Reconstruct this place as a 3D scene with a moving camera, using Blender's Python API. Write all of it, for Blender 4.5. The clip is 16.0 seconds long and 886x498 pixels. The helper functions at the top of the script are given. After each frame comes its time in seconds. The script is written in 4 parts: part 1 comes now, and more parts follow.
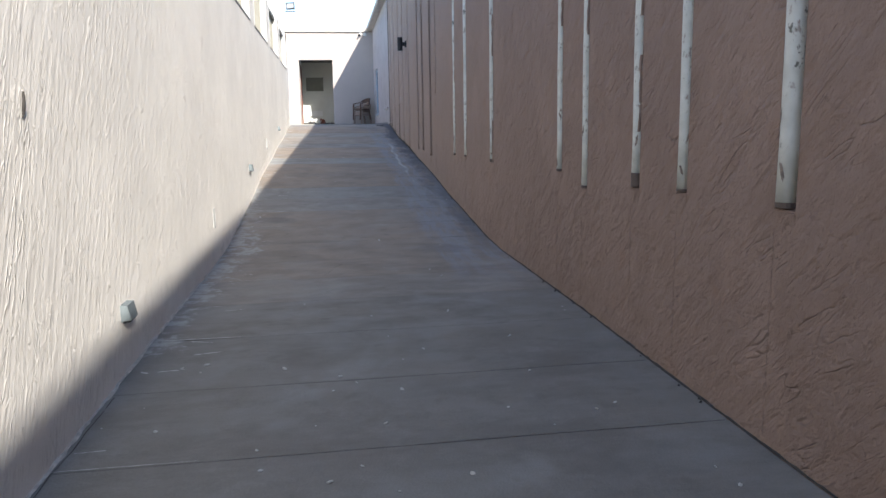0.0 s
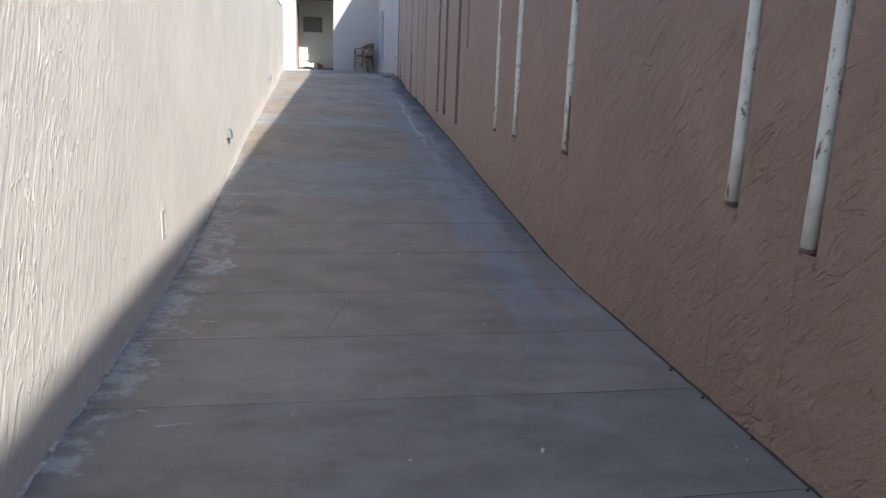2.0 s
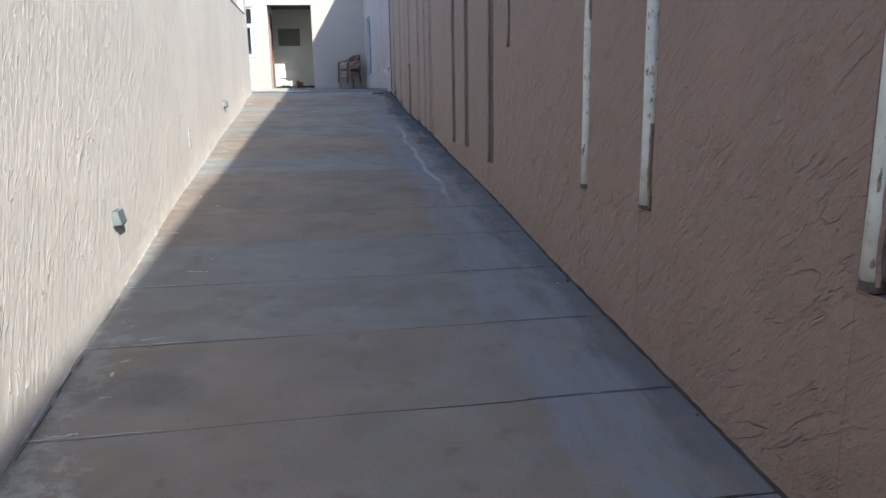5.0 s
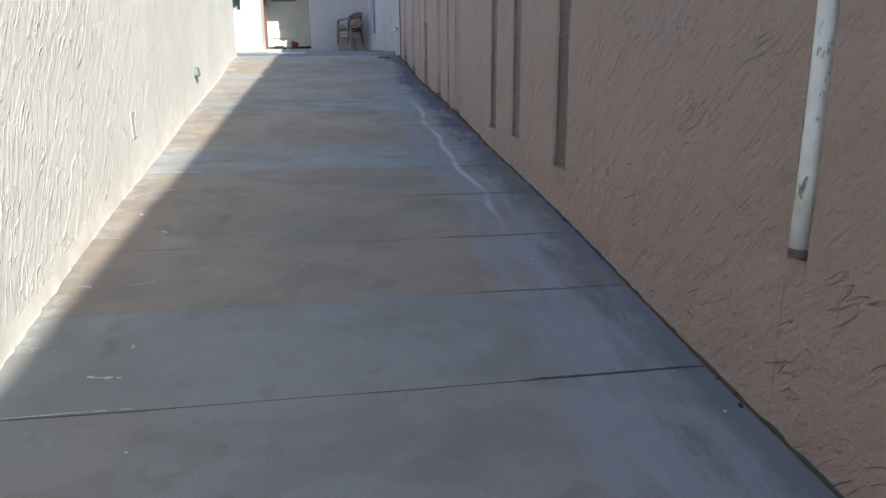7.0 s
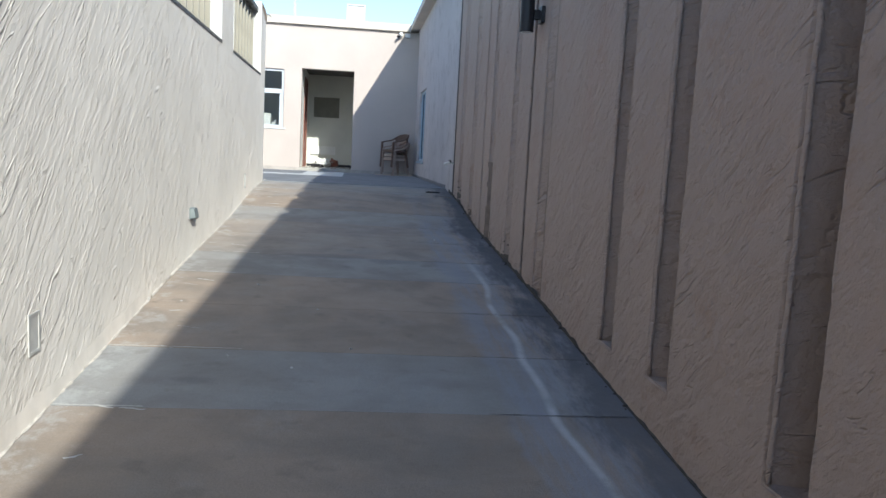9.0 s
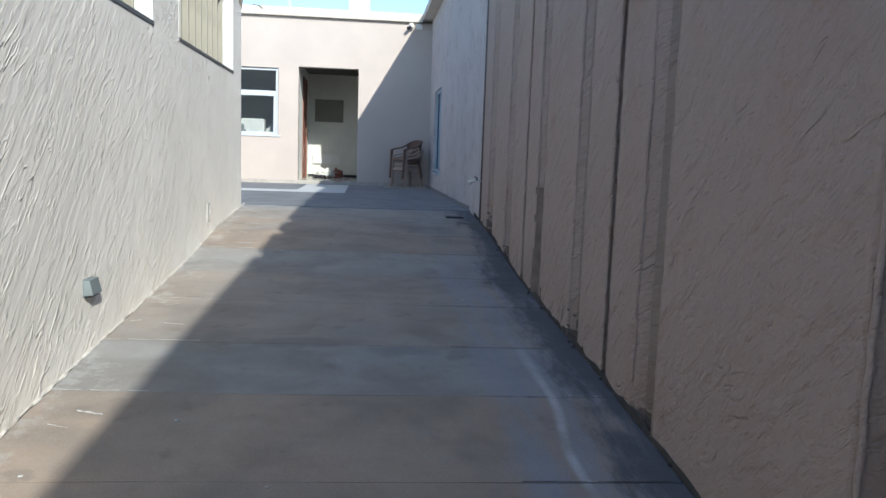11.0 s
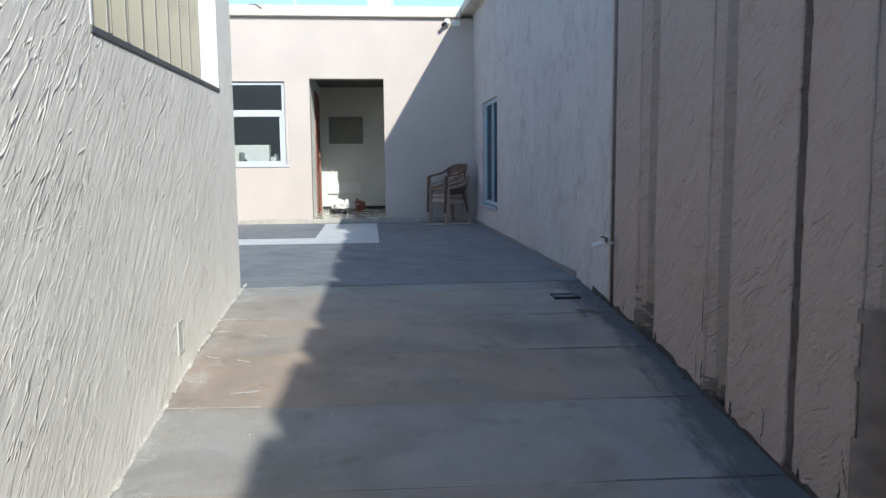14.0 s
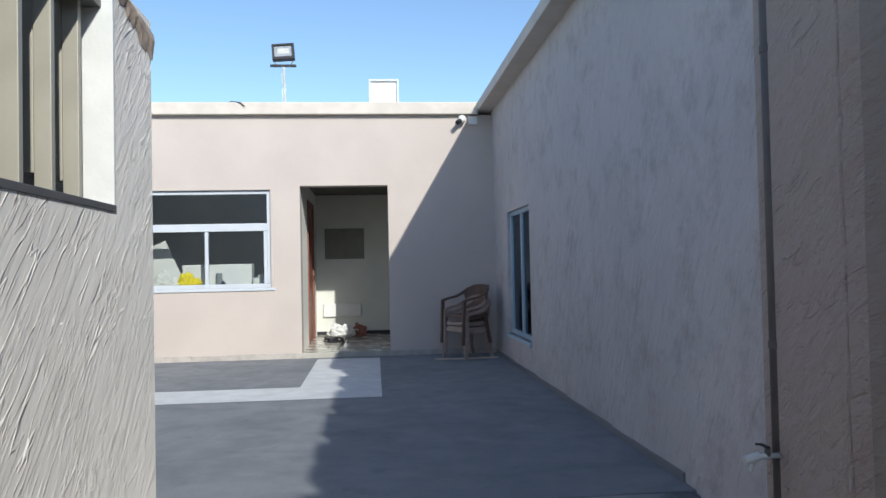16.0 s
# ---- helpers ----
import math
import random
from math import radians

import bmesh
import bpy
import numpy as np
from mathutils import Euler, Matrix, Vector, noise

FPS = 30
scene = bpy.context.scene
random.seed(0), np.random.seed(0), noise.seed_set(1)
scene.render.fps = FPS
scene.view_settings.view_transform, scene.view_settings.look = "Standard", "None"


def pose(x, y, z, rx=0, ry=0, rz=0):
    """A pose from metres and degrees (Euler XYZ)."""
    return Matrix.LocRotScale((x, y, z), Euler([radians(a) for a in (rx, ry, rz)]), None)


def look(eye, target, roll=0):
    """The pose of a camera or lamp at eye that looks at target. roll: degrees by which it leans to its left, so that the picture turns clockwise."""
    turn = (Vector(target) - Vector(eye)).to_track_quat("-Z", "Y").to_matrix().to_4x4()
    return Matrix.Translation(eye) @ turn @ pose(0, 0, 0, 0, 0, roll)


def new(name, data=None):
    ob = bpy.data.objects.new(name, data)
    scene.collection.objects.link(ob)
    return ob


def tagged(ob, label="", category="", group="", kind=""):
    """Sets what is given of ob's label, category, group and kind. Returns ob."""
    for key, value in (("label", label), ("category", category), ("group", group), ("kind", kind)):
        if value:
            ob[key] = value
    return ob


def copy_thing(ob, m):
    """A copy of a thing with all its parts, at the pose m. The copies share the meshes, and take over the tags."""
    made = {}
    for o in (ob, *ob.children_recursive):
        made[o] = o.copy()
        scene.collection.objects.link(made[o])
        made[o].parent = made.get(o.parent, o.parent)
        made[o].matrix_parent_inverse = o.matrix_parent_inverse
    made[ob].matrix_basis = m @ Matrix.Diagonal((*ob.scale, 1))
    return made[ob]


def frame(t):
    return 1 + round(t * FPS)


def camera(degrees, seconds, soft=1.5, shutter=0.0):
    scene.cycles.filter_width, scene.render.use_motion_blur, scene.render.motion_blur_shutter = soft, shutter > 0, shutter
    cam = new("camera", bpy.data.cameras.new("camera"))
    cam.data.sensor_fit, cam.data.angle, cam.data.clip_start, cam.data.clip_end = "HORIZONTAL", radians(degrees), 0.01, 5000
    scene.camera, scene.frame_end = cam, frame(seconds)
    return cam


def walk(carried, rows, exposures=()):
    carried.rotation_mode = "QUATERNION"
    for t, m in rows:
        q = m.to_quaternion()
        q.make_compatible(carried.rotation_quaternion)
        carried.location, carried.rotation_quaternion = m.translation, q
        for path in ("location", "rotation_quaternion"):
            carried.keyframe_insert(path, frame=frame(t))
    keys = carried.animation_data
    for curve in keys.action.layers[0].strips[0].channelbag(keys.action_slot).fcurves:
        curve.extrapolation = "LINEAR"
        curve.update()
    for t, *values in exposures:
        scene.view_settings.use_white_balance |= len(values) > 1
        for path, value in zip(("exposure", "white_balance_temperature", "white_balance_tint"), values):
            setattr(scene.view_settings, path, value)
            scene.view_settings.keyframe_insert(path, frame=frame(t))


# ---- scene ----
cam = camera(61.7, 16.0)
PATH = [
    (0, (0.314, 1.147, 2.091), (0.602, 3.099, 1.767), -0.9),
    (0.5, (0.274, 1.698, 2.169), (0.569, 3.664, 1.943), 2.0),
    (1, (0.269, 2.232, 2.19), (0.557, 4.199, 1.965), 1.8),
    (1.5, (0.256, 2.817, 2.235), (0.539, 4.775, 1.943), 1.4),
    (2, (0.226, 3.349, 2.262), (0.539, 5.27, 1.804), 2.1),
    (2.5, (0.251, 3.879, 2.298), (0.566, 5.796, 1.824), 1.8),
    (3, (0.266, 4.45, 2.296), (0.608, 6.362, 1.818), 2.2),
    (3.5, (0.292, 4.996, 2.295), (0.634, 6.914, 1.84), 1.3),
    (4, (0.285, 5.543, 2.322), (0.621, 7.461, 1.864), 0.0),
    (4.5, (0.355, 6.063, 2.307), (0.685, 7.986, 1.864), -0.9),
    (5, (0.408, 6.641, 2.323), (0.732, 8.566, 1.888), -1.0),
    (5.2, (0.403, 6.857, 2.322), (0.727, 8.783, 1.891), -1.0),
    (7.3, (0.457, 8.97, 2.4), (0.78, 10.869, 1.86), -0.5),
    (7.5, (0.452, 9.209, 2.421), (0.774, 11.12, 1.926), -0.8),
    (8, (0.513, 9.703, 2.476), (0.841, 11.641, 2.106), -1.1),
    (8.5, (0.564, 10.227, 2.559), (0.874, 12.172, 2.209), 0.5),
    (9, (0.51, 10.805, 2.652), (0.76, 12.774, 2.408), 3.0),
    (9.2, (0.533, 11.013, 2.656), (0.773, 12.983, 2.408), 2.8),
    (11.3, (0.689, 13.222, 2.855), (0.889, 15.196, 2.608), 1.6),
    (11.5, (0.717, 13.367, 2.87), (0.908, 15.343, 2.628), -1.2),
    (12, (0.707, 13.952, 2.947), (0.91, 15.928, 2.713), -4.5),
    (12.5, (0.596, 14.469, 2.991), (0.794, 16.446, 2.761), -4.3),
    (13, (0.464, 15.002, 3.029), (0.668, 16.979, 2.798), -0.5),
    (13.5, (0.322, 15.46, 3.064), (0.519, 17.436, 2.831), -0.7),
    (14, (0.238, 15.942, 3.132), (0.43, 17.92, 2.902), -0.5),
    (14.5, (0.265, 16.456, 3.246), (0.453, 18.44, 3.069), -1.6),
    (15, (0.227, 16.975, 3.323), (0.427, 18.965, 3.318), -2.9),
    (15.5, (0.291, 17.487, 3.34), (0.495, 19.476, 3.381), -2.6),
    (16, (0.283, 17.973, 3.364), (0.468, 19.964, 3.41), -1.2),
]
LIGHTS = [(0, 1.17, 6610, 10), (1.0, 1.00, 6590, 10), (1.5, 1.00, 6590, 10), (2.5, 1.21, 6590, 10), (3.5, 1.24, 6590, 10), (4, 1.08, 6570, 10), (5, 0.98, 6540, 9),
          (7.5, 1.28, 6490, 5), (8.0, 0.99, 6470, 5), (8.5, 0.86, 6420, 5), (12, 0.68, 6310, 5), (14, 0.66, 6300, 5), (15, 0.40, 6380, 7), (16, 0.37, 6390, 7)]
walk(cam, [(t, look(eye, target, roll)) for t, eye, target, roll in PATH], LIGHTS)

# ---- world, sun ----
SUN = Vector((0.335, -1.0, 0.57)).normalized()
world = bpy.data.worlds.new("world")
scene.world = world
world.use_nodes = True
wn = world.node_tree.nodes
sky = wn.new("ShaderNodeTexSky")
sky.sky_type, sky.sun_disc = "NISHITA", False
sky.sun_elevation = math.asin(SUN.z)
sky.sun_rotation = math.atan2(SUN.x, SUN.y)
sky.air_density, sky.dust_density, sky.ozone_density = 1.0, 0.5, 3.0
sky.altitude = 300
world.node_tree.links.new(sky.outputs[0], wn["Background"].inputs[0])
wn["Background"].inputs[1].default_value = 0.15
sun_data = bpy.data.lights.new("sun", "SUN")
sun_data.energy, sun_data.angle, sun_data.color = 3.55, radians(0.6), (1.0, 0.955, 0.885)
sun = new("sun", sun_data)
sun.matrix_world = look(SUN * 60, (0, 0, 0))

# ---- materials ----
class Mat:
    """A small builder of node materials."""

    def __init__(self, name, rough=0.8, metal=0.0, spec=0.4):
        self.m = bpy.data.materials.new(name)
        self.m.use_nodes = True
        self.n, self.l = self.m.node_tree.nodes, self.m.node_tree.links
        self.b = self.n["Principled BSDF"]
        self.b.inputs["Roughness"].default_value = rough
        self.b.inputs["Metallic"].default_value = metal
        self.b.inputs["Specular IOR Level"].default_value = spec
        self.co = self.n.new("ShaderNodeTexCoord").outputs["Object"]

    def put(self, sock, v):
        if isinstance(v, bpy.types.NodeSocket):
            self.l.new(v, sock)
        elif v is not None:
            sock.default_value = v

    def space(self, scale=(1, 1, 1), rot=(0, 0, 0)):
        """Coordinates that are turned first and scaled afterwards."""
        a = self.n.new("ShaderNodeMapping")
        a.inputs["Rotation"].default_value = [radians(r) for r in rot]
        self.l.new(self.co, a.inputs["Vector"])
        b = self.n.new("ShaderNodeMapping")
        b.inputs["Scale"].default_value = scale
        self.l.new(a.outputs[0], b.inputs["Vector"])
        return b.outputs[0]

    def noise(self, scale, detail=4, rough=0.55, co=None, warp=0.0):
        t = self.n.new("ShaderNodeTexNoise")
        self.put(t.inputs["Vector"], co or self.co)
        t.inputs["Scale"].default_value, t.inputs["Detail"].default_value = scale, detail
        t.inputs["Roughness"].default_value, t.inputs["Distortion"].default_value = rough, warp
        return t.outputs["Fac"]

    def ramp(self, v, a, b, lo=0.0, hi=1.0):
        r = self.n.new("ShaderNodeMapRange")
        r.interpolation_type = "SMOOTHSTEP"
        for k, x in (("Value", v), ("From Min", a), ("From Max", b), ("To Min", lo), ("To Max", hi)):
            self.put(r.inputs[k], x)
        return r.outputs[0]

    def math(self, op, a, b=None):
        r = self.n.new("ShaderNodeMath")
        r.operation = op
        self.put(r.inputs[0], a)
        self.put(r.inputs[1], b)
        return r.outputs[0]

    def mix(self, f, a, b):
        r = self.n.new("ShaderNodeMix")
        r.data_type = "RGBA"
        self.put(r.inputs["Factor"], f)
        for k, v in ((6, a), (7, b)):
            self.put(r.inputs[k], v if isinstance(v, bpy.types.NodeSocket) else (*v, 1))
        return r.outputs[2]

    def axis(self, i):
        r = self.n.new("ShaderNodeSeparateXYZ")
        self.l.new(self.co, r.inputs[0])
        return r.outputs[i]

    def random(self):
        return self.n.new("ShaderNodeObjectInfo").outputs["Random"]

    def island(self):
        return self.n.new("ShaderNodeNewGeometry").outputs["Random Per Island"]

    def bump(self, h, dist, strength=1.0, under=None):
        r = self.n.new("ShaderNodeBump")
        r.inputs["Strength"].default_value, r.inputs["Distance"].default_value = strength, dist
        self.l.new(h, r.inputs["Height"])
        if under:
            self.l.new(under, r.inputs["Normal"])
        self.l.new(r.outputs[0], self.b.inputs["Normal"])
        return r.outputs[0]

    def color(self, c):
        self.put(self.b.inputs["Base Color"], c if isinstance(c, bpy.types.NodeSocket) else (*c, 1))
        return self.m


def plain(name, col, rough=0.6, metal=0.0, vary=0.15, scale=9.0, bump=0.002):
    """A painted, plastic or metal surface with a little wear."""
    a = Mat(name, rough, metal)
    n = a.noise(scale, 5)
    f = a.noise(scale * 9, 3)
    dark = tuple(c * (1 - vary) for c in col)
    light = tuple(min(1, c * (1 + vary)) for c in col)
    a.put(a.b.inputs["Roughness"], a.ramp(n, 0.3, 0.7, max(0.05, rough - 0.12), min(1, rough + 0.12)))
    a.bump(f, bump, 0.5)
    return a.color(a.mix(a.ramp(n, 0.3, 0.7), dark, light))


def stucco(name, col, lean, fine, coarse, depth, stain, sharp=0.04, along=0.09, amount=(0.5, 0.8, 0.35, 0.2), damp=0.0, later=None, warp=0.35):
    """Trowelled plaster: flat smears with thin ridges left between them, at a lean."""
    a = Mat(name, 0.93, 0, 0.15)

    def ridge(n, w):
        return a.ramp(a.math("ABSOLUTE", a.math("SUBTRACT", n, 0.5)), 0.0, w, 1.0, 0.0)

    def strokes(lean, k):
        return (a.noise(1.0, 3, 0.5, a.space((4, fine * k, fine * along * k), (lean, 0, 0)), warp),
                a.noise(1.0, 2, 0.45, a.space((3, coarse * k, coarse * along * 2.2 * k), (lean * 1.2, 0, 0)), warp * 1.4))

    s1, s2 = strokes(lean, 1.0)
    if later:
        # further up the walk the trowel was held flatter and pressed harder
        t1, t2 = strokes(later, 0.72)
        far = a.ramp(a.math("ADD", a.axis(1), a.math("MULTIPLY", a.math("SUBTRACT", a.noise(1.1, 4, 0.6), 0.5), 7.0)), 11.2, 11.8)
        s1, s2 = (a.math("ADD", p, a.math("MULTIPLY", far, a.math("SUBTRACT", q, p))) for p, q in ((s1, t1), (s2, t2)))
    area = a.noise(1.3, 3, 0.6)
    brk = a.ramp(a.noise(5.5, 4, 0.6), 0.52 if damp else 0.42, 0.62 if damp else 0.58)
    grain = a.noise(170, 3)
    h = a.math("MULTIPLY", a.math("MULTIPLY", ridge(s1, sharp), a.math("MULTIPLY", brk, amount[0])), a.ramp(area, 0.36, 0.56, 0.25, 1.0))
    cut = a.math("MULTIPLY", ridge(s2, sharp * 0.9), amount[1])
    if damp:
        # here the strokes are short and far apart
        cut = a.math("MULTIPLY", cut, a.ramp(a.noise(3.2, 5, 0.65), 0.50, 0.60))
    h = a.math("ADD", h, a.math("MULTIPLY", cut, a.ramp(area, 0.42, 0.6, 1.0, 0.1)))
    if later:
        h = a.math("MULTIPLY", h, a.math("ADD", 1.0, a.math("MULTIPLY", far, 0.5)))
    h = a.math("ADD", h, a.math("MULTIPLY", a.ramp(s1, 0.25, 0.75), amount[2]))
    h = a.math("ADD", h, a.math("MULTIPLY", a.ramp(s2, 0.35, 0.65), amount[2]))
    h = a.math("ADD", h, a.math("MULTIPLY", a.noise(15 if damp else 22, 6 if damp else 5, 0.68 if damp else 0.6), amount[3]))
    if damp:
        h = a.math("ADD", h, a.math("MULTIPLY", a.noise(5.5, 4, 0.6, a.space((1, 1.5, 0.7), (lean, 0, 0)), 0.4), 2.2))
    h = a.math("ADD", h, a.math("MULTIPLY", grain, 0.10))
    a.bump(h, depth, 1.0)
    tone = a.mix(a.ramp(a.noise(0.8, 5, 0.6), 0.3, 0.7), tuple(c * 0.94 for c in col), tuple(min(1, c * 1.05) for c in col))
    tone = a.mix(a.ramp(a.noise(4, 6, 0.7), 0.46, 0.74, 0, 0.55), tone, stain)
    tone = a.mix(a.ramp(a.noise(1.0, 5, 0.6, a.space((2, 5.0, 0.5))), 0.58, 0.8, 0, 0.25), tone, tuple(c * 1.12 for c in stain))
    tone = a.mix(a.ramp(grain, 0.25, 0.75, 0, 0.10), tone, tuple(c * 0.6 for c in col))
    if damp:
        # paler, pinker coat up the ramp, with bounced light painted in as extra brightness
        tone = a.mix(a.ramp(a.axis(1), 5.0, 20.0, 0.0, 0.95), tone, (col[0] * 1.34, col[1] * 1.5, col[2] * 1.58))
        tone = a.mix(a.ramp(a.noise(1.7, 6, 0.7, a.space((1, 1, 0.7))), 0.5, 0.66, 0, 0.45), tone, tuple(min(1, c * 1.22) for c in col))
        tone = a.mix(a.ramp(a.noise(2.7, 6, 0.72), 0.56, 0.7, 0, 0.4), tone, (col[0] * 0.98, col[1] * 0.86, col[2] * 0.74))
        tone = a.mix(a.ramp(a.noise(7, 6, 0.75), 0.66, 0.74, 0, damp), tone, tuple(c * 0.45 for c in col))
    return a.color(tone)


M_LEFT = stucco("stucco_cream", (0.87, 0.835, 0.775), 24, 44, 24, 0.0055, (0.80, 0.765, 0.70), 0.03, 0.055, (0.85, 1.0, 0.2, 0.5), 0.0, 38, 0.2)
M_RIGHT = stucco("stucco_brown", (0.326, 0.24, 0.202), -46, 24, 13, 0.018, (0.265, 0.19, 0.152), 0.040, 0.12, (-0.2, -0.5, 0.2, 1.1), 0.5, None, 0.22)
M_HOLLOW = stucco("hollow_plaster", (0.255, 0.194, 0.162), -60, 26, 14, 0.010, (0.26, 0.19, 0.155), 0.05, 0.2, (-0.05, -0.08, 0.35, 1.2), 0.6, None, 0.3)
M_HOUSE = stucco("stucco_house", (0.565, 0.53, 0.526), -24, 20, 10, 0.014, (0.33, 0.295, 0.285), 0.07, 0.2, (-0.06, -0.08, 0.5, 0.9), 0.0, None, 0.2)
M_FACADE = plain("facade_paint", (0.505, 0.445, 0.408), 0.85, 0, 0.05, 1.5, 0.003)
M_WHITE = plain("white_paint", (0.65, 0.66, 0.645), 0.6, 0, 0.05, 6, 0.002)
M_TRIM = plain("parapet_paint", (0.58, 0.53, 0.47), 0.8, 0, 0.08, 4, 0.003)


def concrete(name, brown, blue, dark, ramped=True):
    """Old screed: each strip has its own tone, the lower ones with shade painted in, with lime along one wall and a
    damp, limy run along the other.
    """
    a = Mat(name, 0.8, 0, 0.3)
    n1, n2, n3 = a.noise(1.3, 6, 0.65), a.noise(4.5, 7, 0.7), a.noise(120, 3)
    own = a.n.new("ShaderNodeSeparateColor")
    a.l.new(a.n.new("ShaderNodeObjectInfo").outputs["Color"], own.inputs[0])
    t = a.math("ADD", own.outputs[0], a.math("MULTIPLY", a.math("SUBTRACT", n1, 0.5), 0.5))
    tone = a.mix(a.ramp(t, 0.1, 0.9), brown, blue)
    # second channel: shade put into the colour, strip by strip
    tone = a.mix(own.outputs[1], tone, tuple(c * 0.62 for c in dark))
    tone = a.mix(a.ramp(a.noise(1.5, 6, 0.6), 0.40, 0.72, 0, 0.5), tone, dark)
    tone = a.mix(a.ramp(n2, 0.42, 0.68, 0, 0.16), tone, dark)
    old = a.ramp(a.axis(1), 6.0, 9.0, 1.0, 0.15)
    tone = a.mix(a.math("MULTIPLY", old, a.ramp(a.noise(1.4, 7, 0.7, a.space((0.8, 1.6, 1))), 0.44, 0.66, 0, 0.5)), tone, tuple(c * 0.55 for c in dark))
    tone = a.mix(a.ramp(a.noise(1.9, 3, 0.5, a.space((1, 1.3, 1)), 0.6), 0.42, 0.68, 0, 0.42), tone, tuple(c * 0.72 for c in dark))
    tone = a.mix(a.ramp(a.noise(1.45, 3, 0.5, a.space((1.2, 1, 1), (0, 0, 40)), 0.5), 0.5, 0.72, 0, a.ramp(own.outputs[0], 0.0, 0.5, 0.12, 0.45)), tone, tuple(c * 0.92 for c in blue))
    tone = a.mix(a.ramp(a.noise(6.5, 3, 0.5), 0.60, 0.74, 0, 0.35), tone, tuple(c * 0.6 for c in dark))
    streak = a.noise(1.0, 5, 0.65, a.space((1.2, 9, 4)))
    tone = a.mix(a.ramp(streak, 0.5, 0.75, 0, 0.07), tone, tuple(c * 1.3 for c in blue))
    tone = a.mix(a.ramp(a.noise(11, 6, 0.75), 0.60, 0.72, 0, 0.16), tone, tuple(c * 0.65 for c in dark))
    tone = a.mix(a.ramp(a.noise(2.1, 7, 0.72), 0.55, 0.70, 0, 0.16), tone, tuple(c * 1.22 for c in blue))
    if ramped:
        x, y = a.axis(0), a.axis(1)
        patch = a.noise(2.6, 7, 0.75)
        edge = a.math("ADD", x, a.math("MULTIPLY", a.math("SUBTRACT", patch, 0.5), 1.3))
        worse = a.math("MULTIPLY", a.ramp(y, 5.6, 7.0, 0.0, 0.13), a.ramp(y, 9.0, 10.8, 1.0, 0.0))
        edge = a.math("ADD", a.math("SUBTRACT", edge, worse), a.ramp(y, 4.4, 5.8, 0.14, 0.0))
        tone = a.mix(a.math("MULTIPLY", a.ramp(edge, -0.74, -0.60, a.ramp(y, 8.5, 10.0, 0.55, 0.3), 0.0), a.ramp(a.noise(7, 6, 0.7), 0.45, 0.57, 0.08, 1.0)), tone, (0.56, 0.58, 0.58))
        wob = a.math("ADD", x, a.math("MULTIPLY", a.math("SUBTRACT", a.noise(0.8, 6, 0.7), 0.5), 0.4))
        up = a.math("MULTIPLY", a.ramp(y, 6.0, 8.0, 0.0, 0.9), a.ramp(y, 18.2, 20.0, 1.0, 0.3))
        run = a.math("MULTIPLY", a.ramp(wob, 1.22, 1.31), a.math("MULTIPLY", up, a.ramp(a.noise(1.6, 6, 0.7, a.space((6, 0.8, 1))), 0.36, 0.62, 0.12, 0.85)))
        tone = a.mix(run, tone, (0.305, 0.327, 0.372))
        # old oil-dark patches across two of the strips
        for px, py, rx, ry in ((0.30, 17.05, 0.55, 0.10), (0.85, 16.95, 0.28, 0.12), (-0.2, 14.35, 0.12, 0.07), (-0.35, 9.75, 0.3, 0.22), (1.3, 8.1, 0.3, 0.25), (1.25, 20.35, 0.38, 0.28)):
            dx = a.math("DIVIDE", a.math("SUBTRACT", x, px), rx)
            dy = a.math("DIVIDE", a.math("SUBTRACT", y, py), ry)
            far = a.math("ADD", a.math("SQRT", a.math("ADD", a.math("MULTIPLY", dx, dx), a.math("MULTIPLY", dy, dy))), a.math("MULTIPLY", a.math("SUBTRACT", patch, 0.5), 2.2))
            tone = a.mix(a.ramp(far, 0.35, 1.1, 0.42, 0.0), tone, (0.15, 0.155, 0.165))
        wet = a.math("ADD", x, a.math("MULTIPLY", a.math("SUBTRACT", a.noise(1.0, 6, 0.75, a.space((4, 1.1, 1))), 0.5), 0.9))
        band = a.math("MULTIPLY", a.ramp(wet, 1.56, 1.80), a.math("ADD", a.ramp(y, 7.5, 9.5, 0.0, 0.6), a.ramp(y, 12, 16, 0.0, 0.38)))
        tone = a.mix(band, tone, (0.115, 0.12, 0.135))
        line = a.math("ADD", x, a.math("MULTIPLY", a.math("SUBTRACT", a.noise(0.7, 2, 0.4), 0.5), 0.45))
        lime = a.math("MULTIPLY", a.ramp(a.math("ABSOLUTE", a.math("SUBTRACT", line, 1.50)), 0.004, 0.04, 1.0, 0.0), a.math("MULTIPLY", a.math("MULTIPLY", a.ramp(y, 12.2, 13.6), a.ramp(y, 16.2, 17.6, 1.0, 0.0)), a.ramp(a.noise(1.6, 5, 0.65), 0.38, 0.58, 0.15, 0.85)))
        tone = a.mix(lime, tone, (0.55, 0.57, 0.60))
    tone = a.mix(a.ramp(n3, 0.3, 0.7, 0, 0.12), tone, (0.06, 0.06, 0.06))
    a.put(a.b.inputs["Roughness"], a.ramp(n2, 0.3, 0.7, 0.62, 0.88))
    a.bump(a.math("ADD", n3, a.math("MULTIPLY", n2, 4)), 0.003, 0.6)
    return a.color(tone)


